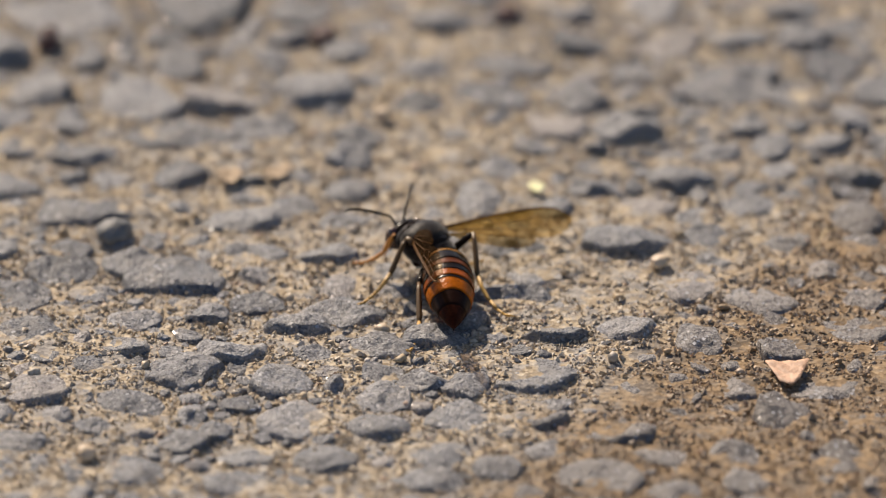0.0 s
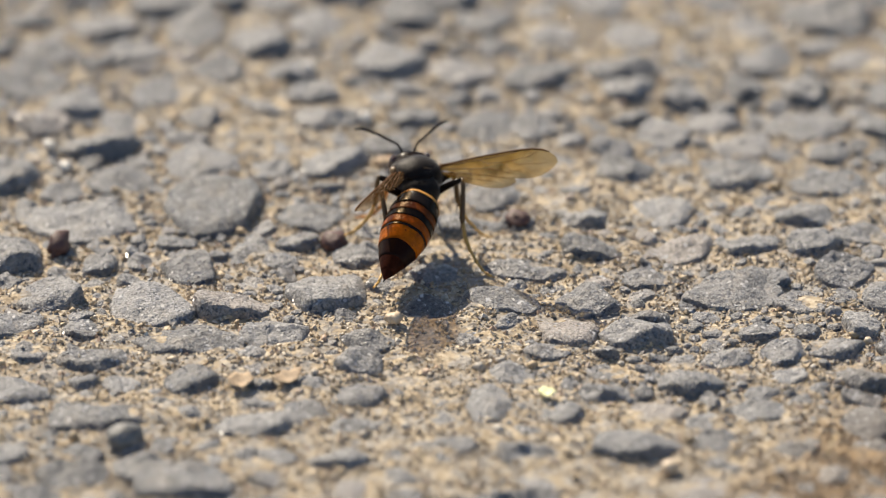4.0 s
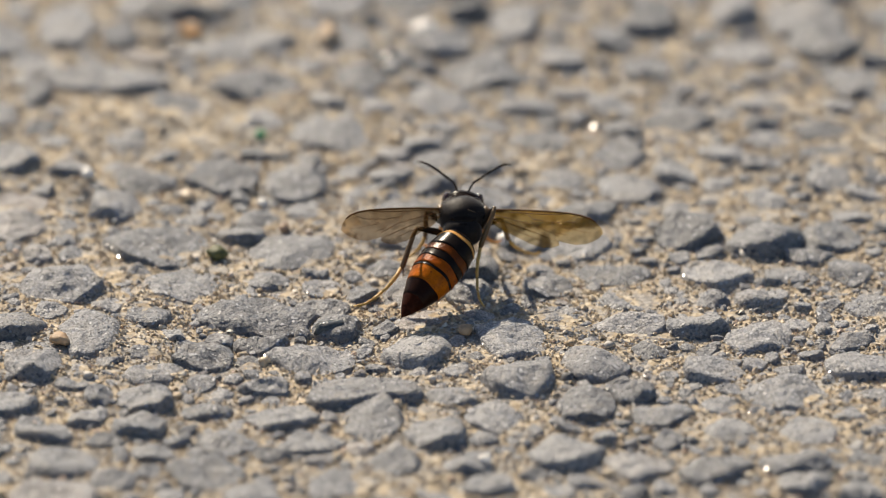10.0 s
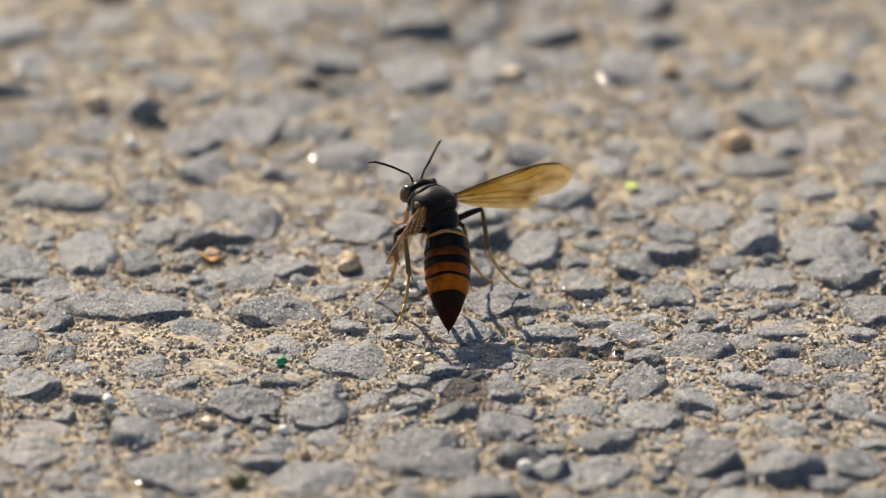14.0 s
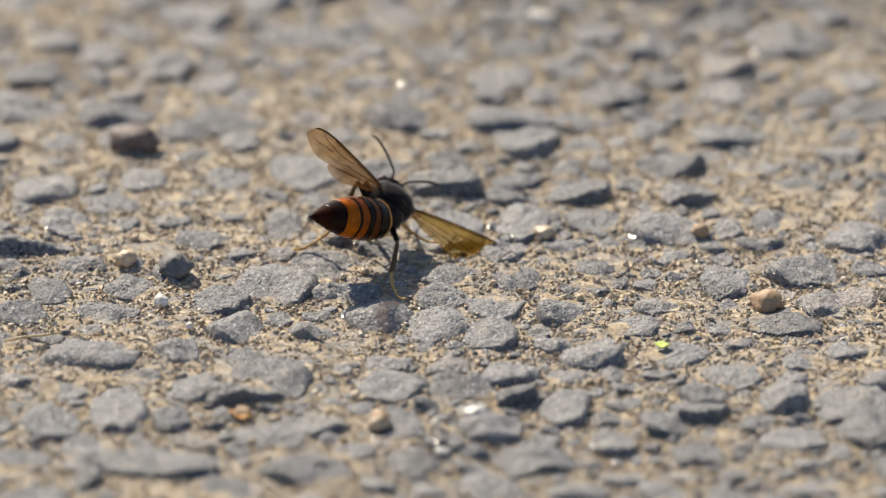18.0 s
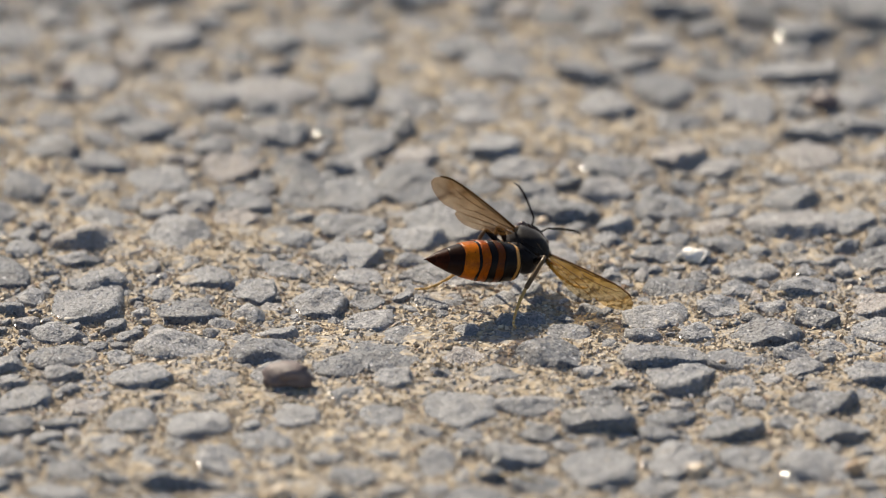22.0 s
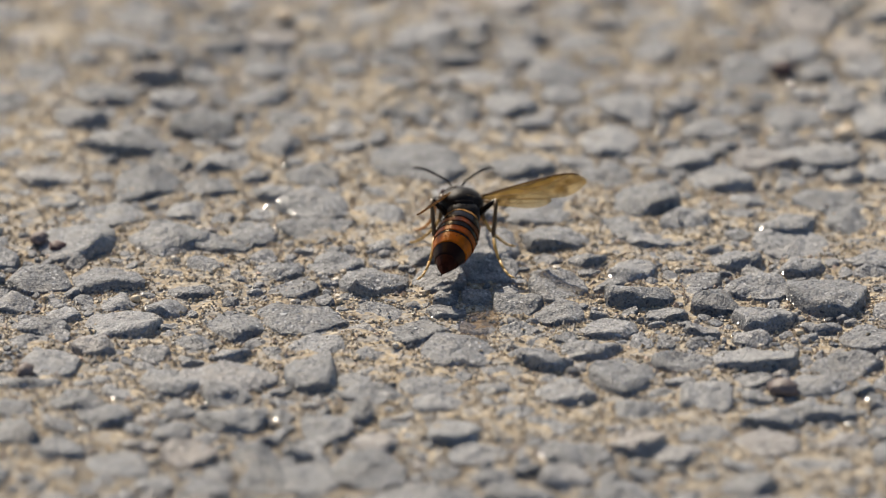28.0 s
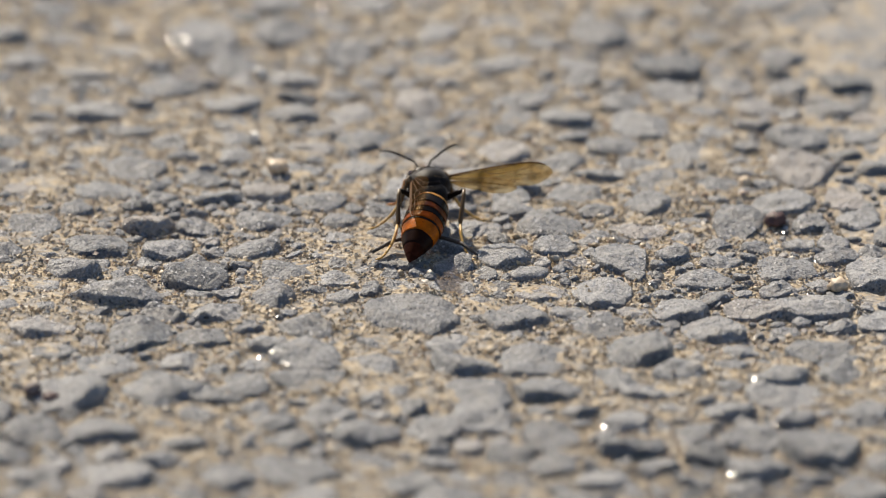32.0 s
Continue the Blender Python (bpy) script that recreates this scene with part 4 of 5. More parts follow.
scatter(CREAM, "cream_pebble", "small rounded cream pebble among road stones", [(-7.7, -22.5, 2.0, 1.9), (27.6, -5.7, 2.4, 2.4), (-44.6, -54.9, 2.8, 2.7), (-43.1, 239.9, 2.9, 2.5), (-61.5, 189.9, 2.5, 1.9), (-80.4, 294.4, 3.2, 3.2), (-20.5, 305.9, 3.1, 2.7), (-44.8, 394.0, 1.7, 1.8), (5.9, 542.1, 3.0, 3.3), (-83.6, 586.2, 3.5, 3.5), (-9.0, 583.8, 2.4, 2.3), (-7.7, 34.8, 2.2, 2.2), (-30.5, 76.3, 2.4, 2.0)])
scatter(WHITE, "white_pebble", "tiny white quartz pebble among road stones", [(-51.2, 79.8, 1.7, 1.7), (-53.6, 86.0, 1.6, 2.0), (-19.5, 109.5, 1.9, 1.8), (-75.3, 195.8, 1.9, 2.0), (-50.9, 188.1, 1.6, 1.7), (-74.9, 280.4, 2.1, 2.3), (-70.6, 272.8, 1.2, 1.3), (-11.7, 95.1, 2.0, 2.1), (1.0, 102.3, 1.8, 1.6), (-17.5, 177.3, 2.3, 2.4), (-29.6, 244.0, 3.5, 2.7), (-34.0, 231.2, 2.5, 1.8), (-87.7, 627.8, 2.2, 2.4), (-87.6, 598.9, 1.5, 2.6)])
scatter(RED, "red_pebble", "dark brownish red pebble on the road", [(-51.6, 56.8, 2.6, 5.0), (-15.6, 58.3, 3.4, 3.7), (8.4, 64.4, 3.4, 3.1), (-4.1, 568.3, 3.3, 3.3), (-115.2, 491.2, 3.0, 2.8)])
scatter(TAN, "tan_pebble", "small tan brown pebble among sand grains", [(-77.4, 143.8, 2.7, 2.4), (11.6, 282.5, 4.4, 4.1), (1.9, 306.5, 2.7, 2.9), (-62.3, 243.4, 2.9, 2.5), (-42.8, 241.1, 3.3, 3.8), (-17.3, 343.6, 1.1, 1.1), (-9.0, 81.5, 3.0, 2.6), (-22.5, 148.0, 1.8, 2.2)])
scatter(PINK, "pink_pebble", "dull pinkish grey pebble among road stones", [(-80.5, 334.2, 7.8, 5.2), (-3.1, 440.4, 4.9, 3.9), (-117.9, 442.6, 2.6, 3.5), (-118.2, 493.7, 2.6, 3.0)])
scatter(DARK, "dark_pebble", "smooth dark shiny pebble on the road", [(-34.3, 232.7, 3.3, 3.4), (-40.9, 149.3, 4.5, 3.1)])
scatter(GREY, "grey_pebble", "rounded grey pebble lying loose on the road", [(-73.2, 291.0, 5.2, 5.2), (-42.1, 3.6, 4.6, 5.0)])
tagged(pebble("white_tipped_stone", WHITE, "grey and white loose stone chip on the road", -22.0, 382.4, 4.2, 3.3, 0.8, 3), group="")


# ---- the hornet ----
# seconds; waist x, y, z in millimetres; yaw, pitch, roll; bend of the abdomen; sweep and lift of the right and the left wing, and the left one's twist
HORNET = [
    (0, 0.32, -10.96, 4.18, 46, 11, 4, -41, -1, -23, 7, -54, 15, -104),
    (0.5, -3.32, -1.64, 5.58, 37, 10, 6, -26, -9, -13, 12, -65, 10, -106),
    (1, -4.47, 1.90, 8.18, 22, 8, 4, -26, -20, -38, 26, -62, 14, -58),
    (1.5, -3.52, 14.09, 5.80, 8, 10, 0, -16, -6, -26, 18, -72, 22, -32),
    (2, -1.86, 16.45, 8.72, 11, 9, -0, -24, -19, -25, 24, -45, 16, -32),
    (2.5, -2.07, 22.32, 10.22, 8, 21, -1, -25, -15, -21, 21, -29, 18, -13),
    (3, -2.75, 32.99, 10.55, 9, 24, -0, -27, -13, -23, 22, -38, 17, -25),
    (3.5, -3.44, 43.67, 10.21, 11, 18, 0, -31, -12, -25, 23, -47, 17, -37),
    (4, -4.12, 54.35, 8.93, 13, 12, 1, -31, -10, -27, 25, -56, 16, -48),
    (4.5, -4.81, 65.02, 7.00, 14, 15, 2, -27, -8, -29, 26, -65, 15, -60),
    (5, -6.07, 69.11, 9.50, 22, 18, 1, -27, -16, -30, 26, -46, 18, -50),
    (5.5, -6.72, 76.14, 9.34, 26, 20, -1, -28, -13, -1, 12, -30, 7, -8),
    (6, -12.18, 96.09, 6.88, -1, 0, 17, -38, -6, -17, 19, -17, -0, 12),
    (6.5, -15.75, 106.33, 6.63, -3, 6, 5, -39, -4, -27, 27, -40, 21, -4),
    (7, -15.13, 104.16, 8.83, 10, 21, 3, -34, -13, -30, 22, -52, 21, -44),
    (7.5, -17.22, 116.20, 7.11, 27, 19, 2, -23, -5, -7, 7, -57, 21, -68),
    (8, -18.47, 126.46, 6.73, 27, 15, 4, -33, -10, -9, 7, -42, 25, -20),
    (8.5, -19.95, 128.39, 8.99, 34, 20, 2, -27, -12, -18, 22, -33, 16, -52),
    (9, -20.63, 134.58, 12.37, 35, 33, -3, -23, -14, -10, 13, -20, 17, -66),
    (9.5, -23.37, 158.83, 7.97, -8, 1, 27, -50, -9, -36, 29, -25, 20, 12),
    (10, -23.07, 160.49, 8.32, 1, 18, 2, -33, -12, -16, 11, -29, 19, 12),
    (10.5, -22.84, 170.01, 7.87, 11, 11, -2, -34, -14, -29, 18, -53, 15, -36),
    (11, -24.76, 185.99, 4.37, 6, 5, 4, -25, -6, -23, 9, -77, 13, -44),
    (11.5, -25.37, 191.55, 6.12, 11, 5, 3, -22, -13, -27, 17, -79, 7, -68),
    (12, -25.27, 204.23, 5.51, 12, 7, 4, -20, -10, -22, 15, -76, 12, -60),
    (12.5, -25.94, 207.17, 7.99, 15, 17, 1, -17, -9, -27, 26, -76, 14, -78),
    (13, -26.88, 219.25, 7.87, 17, 13, -1, -26, -12, -30, 21, -64, 16, -50),
    (13.5, -29.15, 222.86, 9.78, 21, 21, -0, -19, -13, -7, 9, -50, 23, -48),
    (14, -29.05, 227.42, 12.35, 37, 31, -0, -25, -17, -11, 20, -35, 12, -78),
    (14.5, -36.86, 241.42, 6.85, 14, 0, -4, -18, 6, -26, 26, -19, 20, 12),
    (15, -36.79, 242.84, 8.69, 48, 12, 2, -32, -19, -23, 15, -43, 16, -76),
    (15.5, -40.04, 257.30, 6.85, 39, 10, -0, -32, -11, -20, 8, -54, 14, -78),
    (16, -40.23, 263.31, 9.41, 36, 20, -1, -32, -13, -18, 10, -53, 18, -74),
    (16.5, -40.41, 269.33, 11.31, 34, 19, -1, -33, -15, -15, 11, -52, 22, -71),
    (17, -40.60, 275.35, 12.28, 32, 19, -1, -30, -18, -13, 13, -51, 26, -68),
    (17.5, -40.79, 281.36, 12.58, 30, 28, -1, -23, -20, -11, 15, -50, 31, -64),
    (18, -43.37, 297.56, 5.92, 2, 14, 40, -49, -3, 6, 12, -17, 16, 12),
    (18.5, -45.65, 303.81, 6.18, 6, 13, 2, -39, -9, -30, 19, -51, 16, -32),
    (19, -45.74, 314.51, 6.68, 17, 13, -0, -39, -9, -26, 23, -52, 15, -40),
    (19.5, -48.72, 329.17, 5.10, 21, 16, 4, -33, -1, -22, 13, -69, 17, -74),
    (20, -52.14, 336.93, 7.07, 31, 18, -0, -26, -4, -10, 12, -64, 16, -88),
    (20.5, -50.09, 344.88, 6.86, 7, 12, 3, -24, -10, -18, 20, -48, 21, -22),
    (21, -49.25, 346.87, 8.41, 11, 17, 1, -25, -12, -17, 19, -38, 17, -36),
    (21.5, -49.29, 348.88, 12.74, 15, 27, -4, -21, -21, -13, 23, -19, 24, -22),
    (22, -47.65, 366.10, 5.94, -6, 11, 38, -55, -15, -28, 29, -19, 11, 12),
    (22.5, -49.78, 372.62, 8.20, -6, 16, 2, -47, -16, -26, 19, -48, 16, -34),
    (23, -50.50, 384.82, 6.73, 3, 19, 2, -31, -4, -14, 15, -63, 23, -34),
    (23.5, -51.27, 396.15, 7.30, 15, 14, -0, -23, -9, -23, 21, -65, 15, -50),
    (24, -53.08, 406.42, 8.19, 21, 18, 1, -26, -10, -20, 20, -53, 21, -40),
    (24.5, -54.19, 412.26, 9.56, 18, 19, 1, -16, -13, -16, 21, -49, 18, -42),
    (25, -54.09, 414.91, 13.98, 15, 38, 0, -16, -19, -16, 30, 4, 24, 12),
    (25.5, -52.21, 443.59, 6.48, 0, 7, 17, -45, -9, -21, 16, -21, -3, 12),
    (26, -52.63, 442.85, 7.67, -0, 18, 3, -34, -10, -23, 21, -59, 35, -6),
    (26.5, -51.85, 450.61, 8.74, -1, 11, 2, -25, -18, -16, 22, -23, 26, 1),
    (27, -52.08, 463.25, 8.96, 3, 16, 2, -24, -15, -16, 22, -37, 23, -17),
    (27.5, -52.31, 475.90, 8.52, 6, 11, 2, -25, -11, -16, 22, -51, 20, -35),
    (28, -52.54, 488.54, 7.14, 10, 6, 3, -21, -7, -15, 23, -65, 17, -54),
    (28.5, -52.77, 501.18, 5.10, 14, 11, 3, -13, -3, -15, 23, -79, 15, -72),
    (29, -53.60, 499.37, 8.51, 24, 16, -2, -22, -11, -11, 16, -37, 18, -34),
    (29.5, -54.52, 499.88, 10.41, 30, 26, -2, -21, -10, -15, 21, -29, 18, -50),
    (30, -56.20, 512.19, 13.08, 30, 31, -1, -46, -15, -16, 10, -51, 28, -70),
    (30.5, -53.72, 523.11, 6.47, -5, 14, 36, -57, -22, -31, 17, -29, 4, 2),
    (31, -57.37, 532.90, 7.53, -4, 19, 1, -45, -11, -23, 19, -70, 14, -42),
    (31.5, -57.53, 543.66, 8.38, 9, 10, -1, -30, -17, -25, 21, -75, 1, -62),
    (32, -58.05, 559.37, 6.35, 12, 9, -1, -25, -10, -18, 15, -80, 10, -64),
]
FEET = [
    (0, -5.7, 1.8, 1.3, -11.4, -6.1, 1.3, 5.2, -5.4, 1.3, -10.9, -17.4, 1.3, 8.9, -20.5, 1.3, -4.9, -31.2, 1.3),
    (0.5, -6.2, 9.9, 1.3, -14.9, 4.0, 1.3, 2.9, 6.2, 1.3, -13.9, -4.3, 1.3, 3.6, -8.6, 1.3, -7.0, -19.9, 1.3),
    (1, -3.8, 15.5, 1.3, -14.5, 11.9, 1.3, 2.4, 5.7, 1.3, -16.1, 8.0, 1.3, 5.3, -9.5, 1.3, -10.7, -6.6, 1.3),
    (1.5, -1.4, 26.9, 1.3, -10.1, 24.1, 1.3, 5.3, 16.7, 1.3, -13.9, 18.9, 1.3, 1.3, 8.2, 1.3, -11.2, 6.9, 1.3),
    (2, 2.1, 28.4, 1.3, -10.4, 27.8, 1.3, 6.1, 20.3, 1.3, -9.9, 21.5, 1.3, 5.8, 9.7, 1.3, -11.2, 7.7, 1.3),
    (2.5, -0.0, 35.9, 1.3, -8.1, 33.5, 1.3, 6.1, 23.7, 1.3, -11.7, 26.5, 1.3, 4.7, 10.8, 1.3, -9.7, 17.7, 1.3),
    (3, 1.4, 44.9, 1.3, -11.2, 43.1, 1.3, 6.0, 37.1, 1.3, -11.9, 36.9, 1.3, 5.5, 23.5, 1.3, -9.6, 23.7, 1.3),
    (3.5, -1.6, 56.5, 1.3, -10.2, 55.7, 1.3, 3.8, 46.1, 1.3, -12.2, 46.0, 1.3, 6.1, 36.7, 1.3, -12.5, 34.5, 1.3),
    (4, -1.7, 67.7, 1.3, -12.9, 63.5, 1.3, 5.1, 57.8, 1.3, -14.5, 58.4, 1.3, 5.2, 46.6, 1.3, -10.5, 43.5, 1.3),
    (4.5, -2.6, 76.9, 1.3, -12.6, 76.1, 1.3, 1.8, 69.2, 1.3, -13.1, 67.1, 1.3, 2.9, 54.9, 1.3, -16.3, 55.3, 1.3),
    (5, -6.8, 83.0, 1.3, -16.0, 90.8, 5.5, 2.8, 73.0, 1.3, -14.6, 71.9, 1.3, 2.3, 59.6, 1.3, -15.1, 64.7, 1.3),
    (5.5, -6.4, 88.7, 1.3, -16.7, 83.8, 1.3, -0.8, 81.9, 1.3, -15.7, 77.8, 1.3, 3.6, 74.5, 1.3, -13.9, 64.4, 1.3),
    (6, -8.1, 108.2, 1.3, -17.0, 109.3, 1.3, -6.2, 88.9, 1.3, -21.7, 100.2, 1.3, -8.9, 85.0, 1.3, -23.8, 82.8, 1.3),
    (6.5, -8.9, 118.5, 1.3, -21.5, 117.5, 1.3, -8.4, 100.2, 1.3, -23.1, 112.9, 1.3, -12.7, 94.1, 1.3, -27.2, 91.7, 1.3),
    (7, -13.1, 115.6, 1.3, -21.6, 115.9, 1.3, -6.7, 116.1, 1.3, -23.9, 107.3, 1.3, -10.6, 98.9, 1.3, -25.2, 100.3, 1.3),
    (7.5, -18.0, 130.6, 1.3, -28.7, 123.9, 1.3, -9.0, 120.8, 1.3, -25.1, 118.8, 1.3, -8.3, 112.0, 1.3, -23.4, 100.7, 1.3),
    (8, -19.7, 138.4, 1.3, -27.5, 134.4, 1.3, -12.9, 132.1, 1.3, -30.7, 132.6, 1.3, -8.3, 112.3, 1.3, -25.9, 115.4, 1.3),
    (8.5, -22.4, 141.3, 1.3, -32.7, 135.7, 1.3, -12.5, 134.8, 1.3, -28.2, 130.8, 1.3, -12.6, 124.0, 1.3, -25.0, 115.4, 1.3),
    (9, -23.5, 147.9, 1.3, -30.6, 152.7, 5.5, -15.2, 139.7, 1.3, -30.7, 142.9, 1.3, -10.1, 138.1, 1.3, -28.1, 124.6, 1.3),
    (9.5, -17.5, 169.0, 1.3, -27.4, 172.1, 1.3, -13.5, 160.0, 1.3, -32.4, 164.3, 1.3, -20.1, 148.6, 1.3, -37.9, 153.6, 1.3),
    (10, -17.3, 173.7, 1.3, -28.9, 172.6, 1.3, -12.5, 170.6, 1.3, -31.9, 168.3, 1.3, -20.1, 154.0, 1.3, -37.8, 153.8, 1.3),
    (10.5, -21.1, 181.8, 1.3, -29.7, 180.1, 1.3, -14.6, 174.1, 1.3, -33.2, 173.8, 1.3, -17.9, 166.5, 1.3, -34.8, 163.3, 1.3),
    (11, -20.0, 198.6, 1.3, -35.7, 183.6, 5.1, -15.0, 179.5, 1.3, -34.4, 180.8, 1.3, -16.8, 168.5, 1.3, -34.5, 174.7, 1.3),
    (11.5, -23.9, 204.8, 1.3, -31.7, 201.5, 1.3, -15.8, 190.9, 1.3, -35.8, 192.3, 1.3, -18.9, 182.0, 1.3, -32.8, 181.7, 1.3),
    (12, -21.8, 216.1, 1.3, -34.4, 215.1, 1.3, -17.3, 203.2, 1.3, -35.6, 198.5, 1.3, -20.2, 195.4, 1.3, -35.9, 190.3, 1.3),
    (12.5, -25.1, 221.0, 1.3, -33.4, 217.8, 1.3, -18.8, 209.5, 1.3, -35.3, 212.0, 1.3, -17.0, 201.9, 1.3, -33.1, 194.7, 1.3),
    (13, -25.2, 231.6, 1.3, -40.5, 218.7, 5.5, -18.2, 224.4, 1.3, -34.6, 225.0, 1.3, -17.9, 210.6, 1.3, -34.8, 208.0, 1.3),
    (13.5, -28.6, 235.9, 1.3, -38.6, 233.4, 1.3, -22.6, 226.7, 1.3, -37.4, 223.8, 1.3, -21.4, 217.4, 1.3, -35.1, 216.3, 1.3),
    (14, -33.3, 240.2, 1.3, -38.7, 242.7, 5.5, -22.0, 233.9, 1.3, -39.2, 227.7, 1.3, -17.7, 231.7, 1.3, -36.5, 217.3, 1.3),
    (14.5, -33.7, 253.4, 1.3, -45.5, 252.0, 1.3, -29.7, 245.9, 1.3, -47.8, 244.7, 1.3, -28.8, 227.3, 1.3, -37.0, 225.9, 1.3),
    (15, -44.0, 254.4, 1.3, -49.2, 247.5, 1.3, -31.2, 249.6, 1.3, -48.2, 243.2, 1.3, -27.2, 242.5, 1.3, -39.2, 229.3, 1.3),
    (15.5, -42.3, 270.1, 1.3, -52.0, 261.9, 1.3, -34.6, 264.7, 1.3, -48.9, 260.8, 1.3, -30.8, 248.8, 1.3, -43.2, 242.3, 1.3),
    (16, -44.1, 275.2, 1.3, -51.6, 271.4, 1.3, -34.6, 269.1, 1.3, -49.5, 261.2, 1.3, -28.1, 261.1, 1.3, -44.7, 251.4, 1.3),
    (16.5, -42.8, 283.2, 1.3, -52.1, 274.7, 1.3, -33.0, 275.5, 1.3, -51.1, 269.5, 1.3, -29.6, 265.6, 1.3, -42.2, 257.0, 1.3),
    (17, -42.5, 286.9, 1.3, -50.9, 283.5, 1.3, -35.6, 281.5, 1.3, -49.6, 274.9, 1.3, -28.5, 270.6, 1.3, -45.7, 263.8, 1.3),
    (17.5, -42.9, 295.2, 1.3, -52.4, 289.0, 1.3, -32.4, 286.5, 1.3, -51.4, 281.0, 1.3, -35.2, 277.0, 1.3, -47.9, 271.3, 1.3),
    (18, -38.4, 309.2, 1.3, -48.8, 308.4, 1.3, -35.9, 300.1, 1.3, -50.9, 303.1, 1.3, -39.8, 280.3, 1.3, -56.7, 297.1, 1.3),
    (18.5, -42.6, 316.0, 1.3, -52.5, 316.4, 1.3, -36.2, 297.2, 1.3, -55.7, 306.6, 1.3, -42.0, 298.7, 1.3, -60.3, 298.3, 1.3),
    (19, -43.7, 328.6, 1.3, -54.6, 323.4, 1.3, -36.1, 312.9, 1.3, -58.8, 318.6, 1.3, -37.7, 305.2, 1.3, -55.5, 303.1, 1.3),
    (19.5, -49.0, 340.6, 1.3, -57.6, 338.9, 1.3, -41.6, 334.7, 1.3, -59.1, 329.9, 1.3, -39.4, 314.0, 1.3, -56.2, 321.6, 1.3),
    (20, -53.5, 351.3, 1.3, -64.2, 344.3, 1.3, -43.5, 346.5, 1.3, -60.7, 335.2, 1.3, -43.3, 328.1, 1.3, -57.0, 321.4, 1.3),
    (20.5, -47.5, 356.8, 1.3, -55.7, 355.2, 1.3, -42.5, 348.0, 1.3, -63.5, 349.7, 1.3, -43.2, 329.4, 1.3, -57.8, 333.2, 1.3),
    (21, -45.8, 359.4, 1.3, -58.3, 358.6, 1.3, -40.1, 350.1, 1.3, -58.5, 349.4, 1.3, -40.9, 336.5, 1.3, -58.0, 337.3, 1.3),
    (21.5, -48.3, 362.6, 1.3, -56.6, 358.4, 1.3, -45.5, 349.6, 1.3, -58.4, 352.6, 1.3, -38.8, 350.8, 1.3, -57.3, 339.9, 1.3),
    (22, -41.6, 376.3, 1.3, -52.6, 378.9, 1.3, -37.6, 367.7, 1.3, -56.6, 371.6, 1.3, -47.9, 353.1, 1.3, -63.0, 366.7, 1.3),
    (22.5, -43.1, 385.0, 1.3, -53.7, 385.6, 1.3, -41.2, 372.8, 1.3, -56.6, 378.1, 1.3, -44.8, 362.5, 1.3, -67.0, 371.3, 1.3),
    (23, -47.0, 396.6, 1.3, -56.5, 395.4, 1.3, -42.9, 390.3, 1.3, -61.4, 380.7, 1.3, -45.2, 369.9, 1.3, -59.8, 375.6, 1.3),
    (23.5, -48.5, 409.0, 1.3, -60.5, 407.3, 1.3, -43.8, 399.8, 1.3, -59.4, 397.9, 1.3, -42.5, 388.7, 1.3, -59.4, 383.0, 1.3),
    (24, -54.2, 419.9, 1.3, -61.4, 415.2, 1.3, -45.3, 410.2, 1.3, -65.3, 412.2, 1.3, -42.6, 396.0, 1.3, -60.8, 396.8, 1.3),
    (24.5, -51.7, 424.4, 1.3, -64.2, 421.7, 1.3, -46.4, 417.6, 1.3, -63.3, 414.1, 1.3, -47.4, 402.8, 1.3, -60.8, 405.9, 1.3),
    (25, -53.5, 428.5, 1.3, -60.9, 437.2, 5.5, -52.7, 415.6, 1.3, -62.3, 422.7, 1.3, -45.2, 416.9, 1.3, -62.5, 407.9, 1.3),
    (25.5, -46.6, 455.3, 1.3, -58.9, 454.4, 1.3, -42.6, 445.7, 1.3, -61.2, 449.5, 1.3, -47.7, 425.3, 1.3, -69.0, 437.3, 1.3),
    (26, -47.8, 454.4, 1.3, -57.1, 456.0, 1.3, -44.8, 442.9, 1.3, -60.3, 446.7, 1.3, -46.6, 427.4, 1.3, -65.7, 442.1, 1.3),
    (26.5, -46.8, 463.6, 1.3, -57.9, 461.9, 1.3, -42.1, 451.1, 1.3, -61.3, 456.7, 1.3, -45.1, 446.1, 1.3, -61.3, 441.9, 1.3),
    (27, -47.0, 474.3, 1.3, -57.9, 475.0, 1.3, -44.6, 466.3, 1.3, -59.6, 467.5, 1.3, -44.8, 453.0, 1.3, -61.3, 455.4, 1.3),
    (27.5, -49.7, 489.2, 1.3, -59.1, 487.9, 1.3, -43.1, 477.4, 1.3, -62.4, 479.4, 1.3, -42.9, 468.6, 1.3, -61.2, 466.9, 1.3),
    (28, -48.6, 501.2, 1.3, -60.4, 498.2, 1.3, -44.7, 492.0, 1.3, -61.0, 493.1, 1.3, -44.5, 479.5, 1.3, -59.6, 478.3, 1.3),
    (28.5, -51.8, 513.2, 1.3, -60.4, 512.8, 1.3, -44.9, 504.9, 1.3, -62.5, 496.1, 1.3, -45.5, 490.4, 1.3, -58.9, 485.1, 1.3),
    (29, -53.4, 513.8, 1.3, -64.3, 506.9, 1.3, -45.6, 503.7, 1.3, -65.8, 507.8, 1.3, -45.2, 495.7, 1.3, -59.4, 486.6, 1.3),
    (29.5, -56.4, 511.3, 1.3, -64.3, 508.1, 1.3, -49.2, 506.1, 1.3, -64.2, 499.7, 1.3, -45.0, 492.6, 1.3, -60.1, 490.9, 1.3),
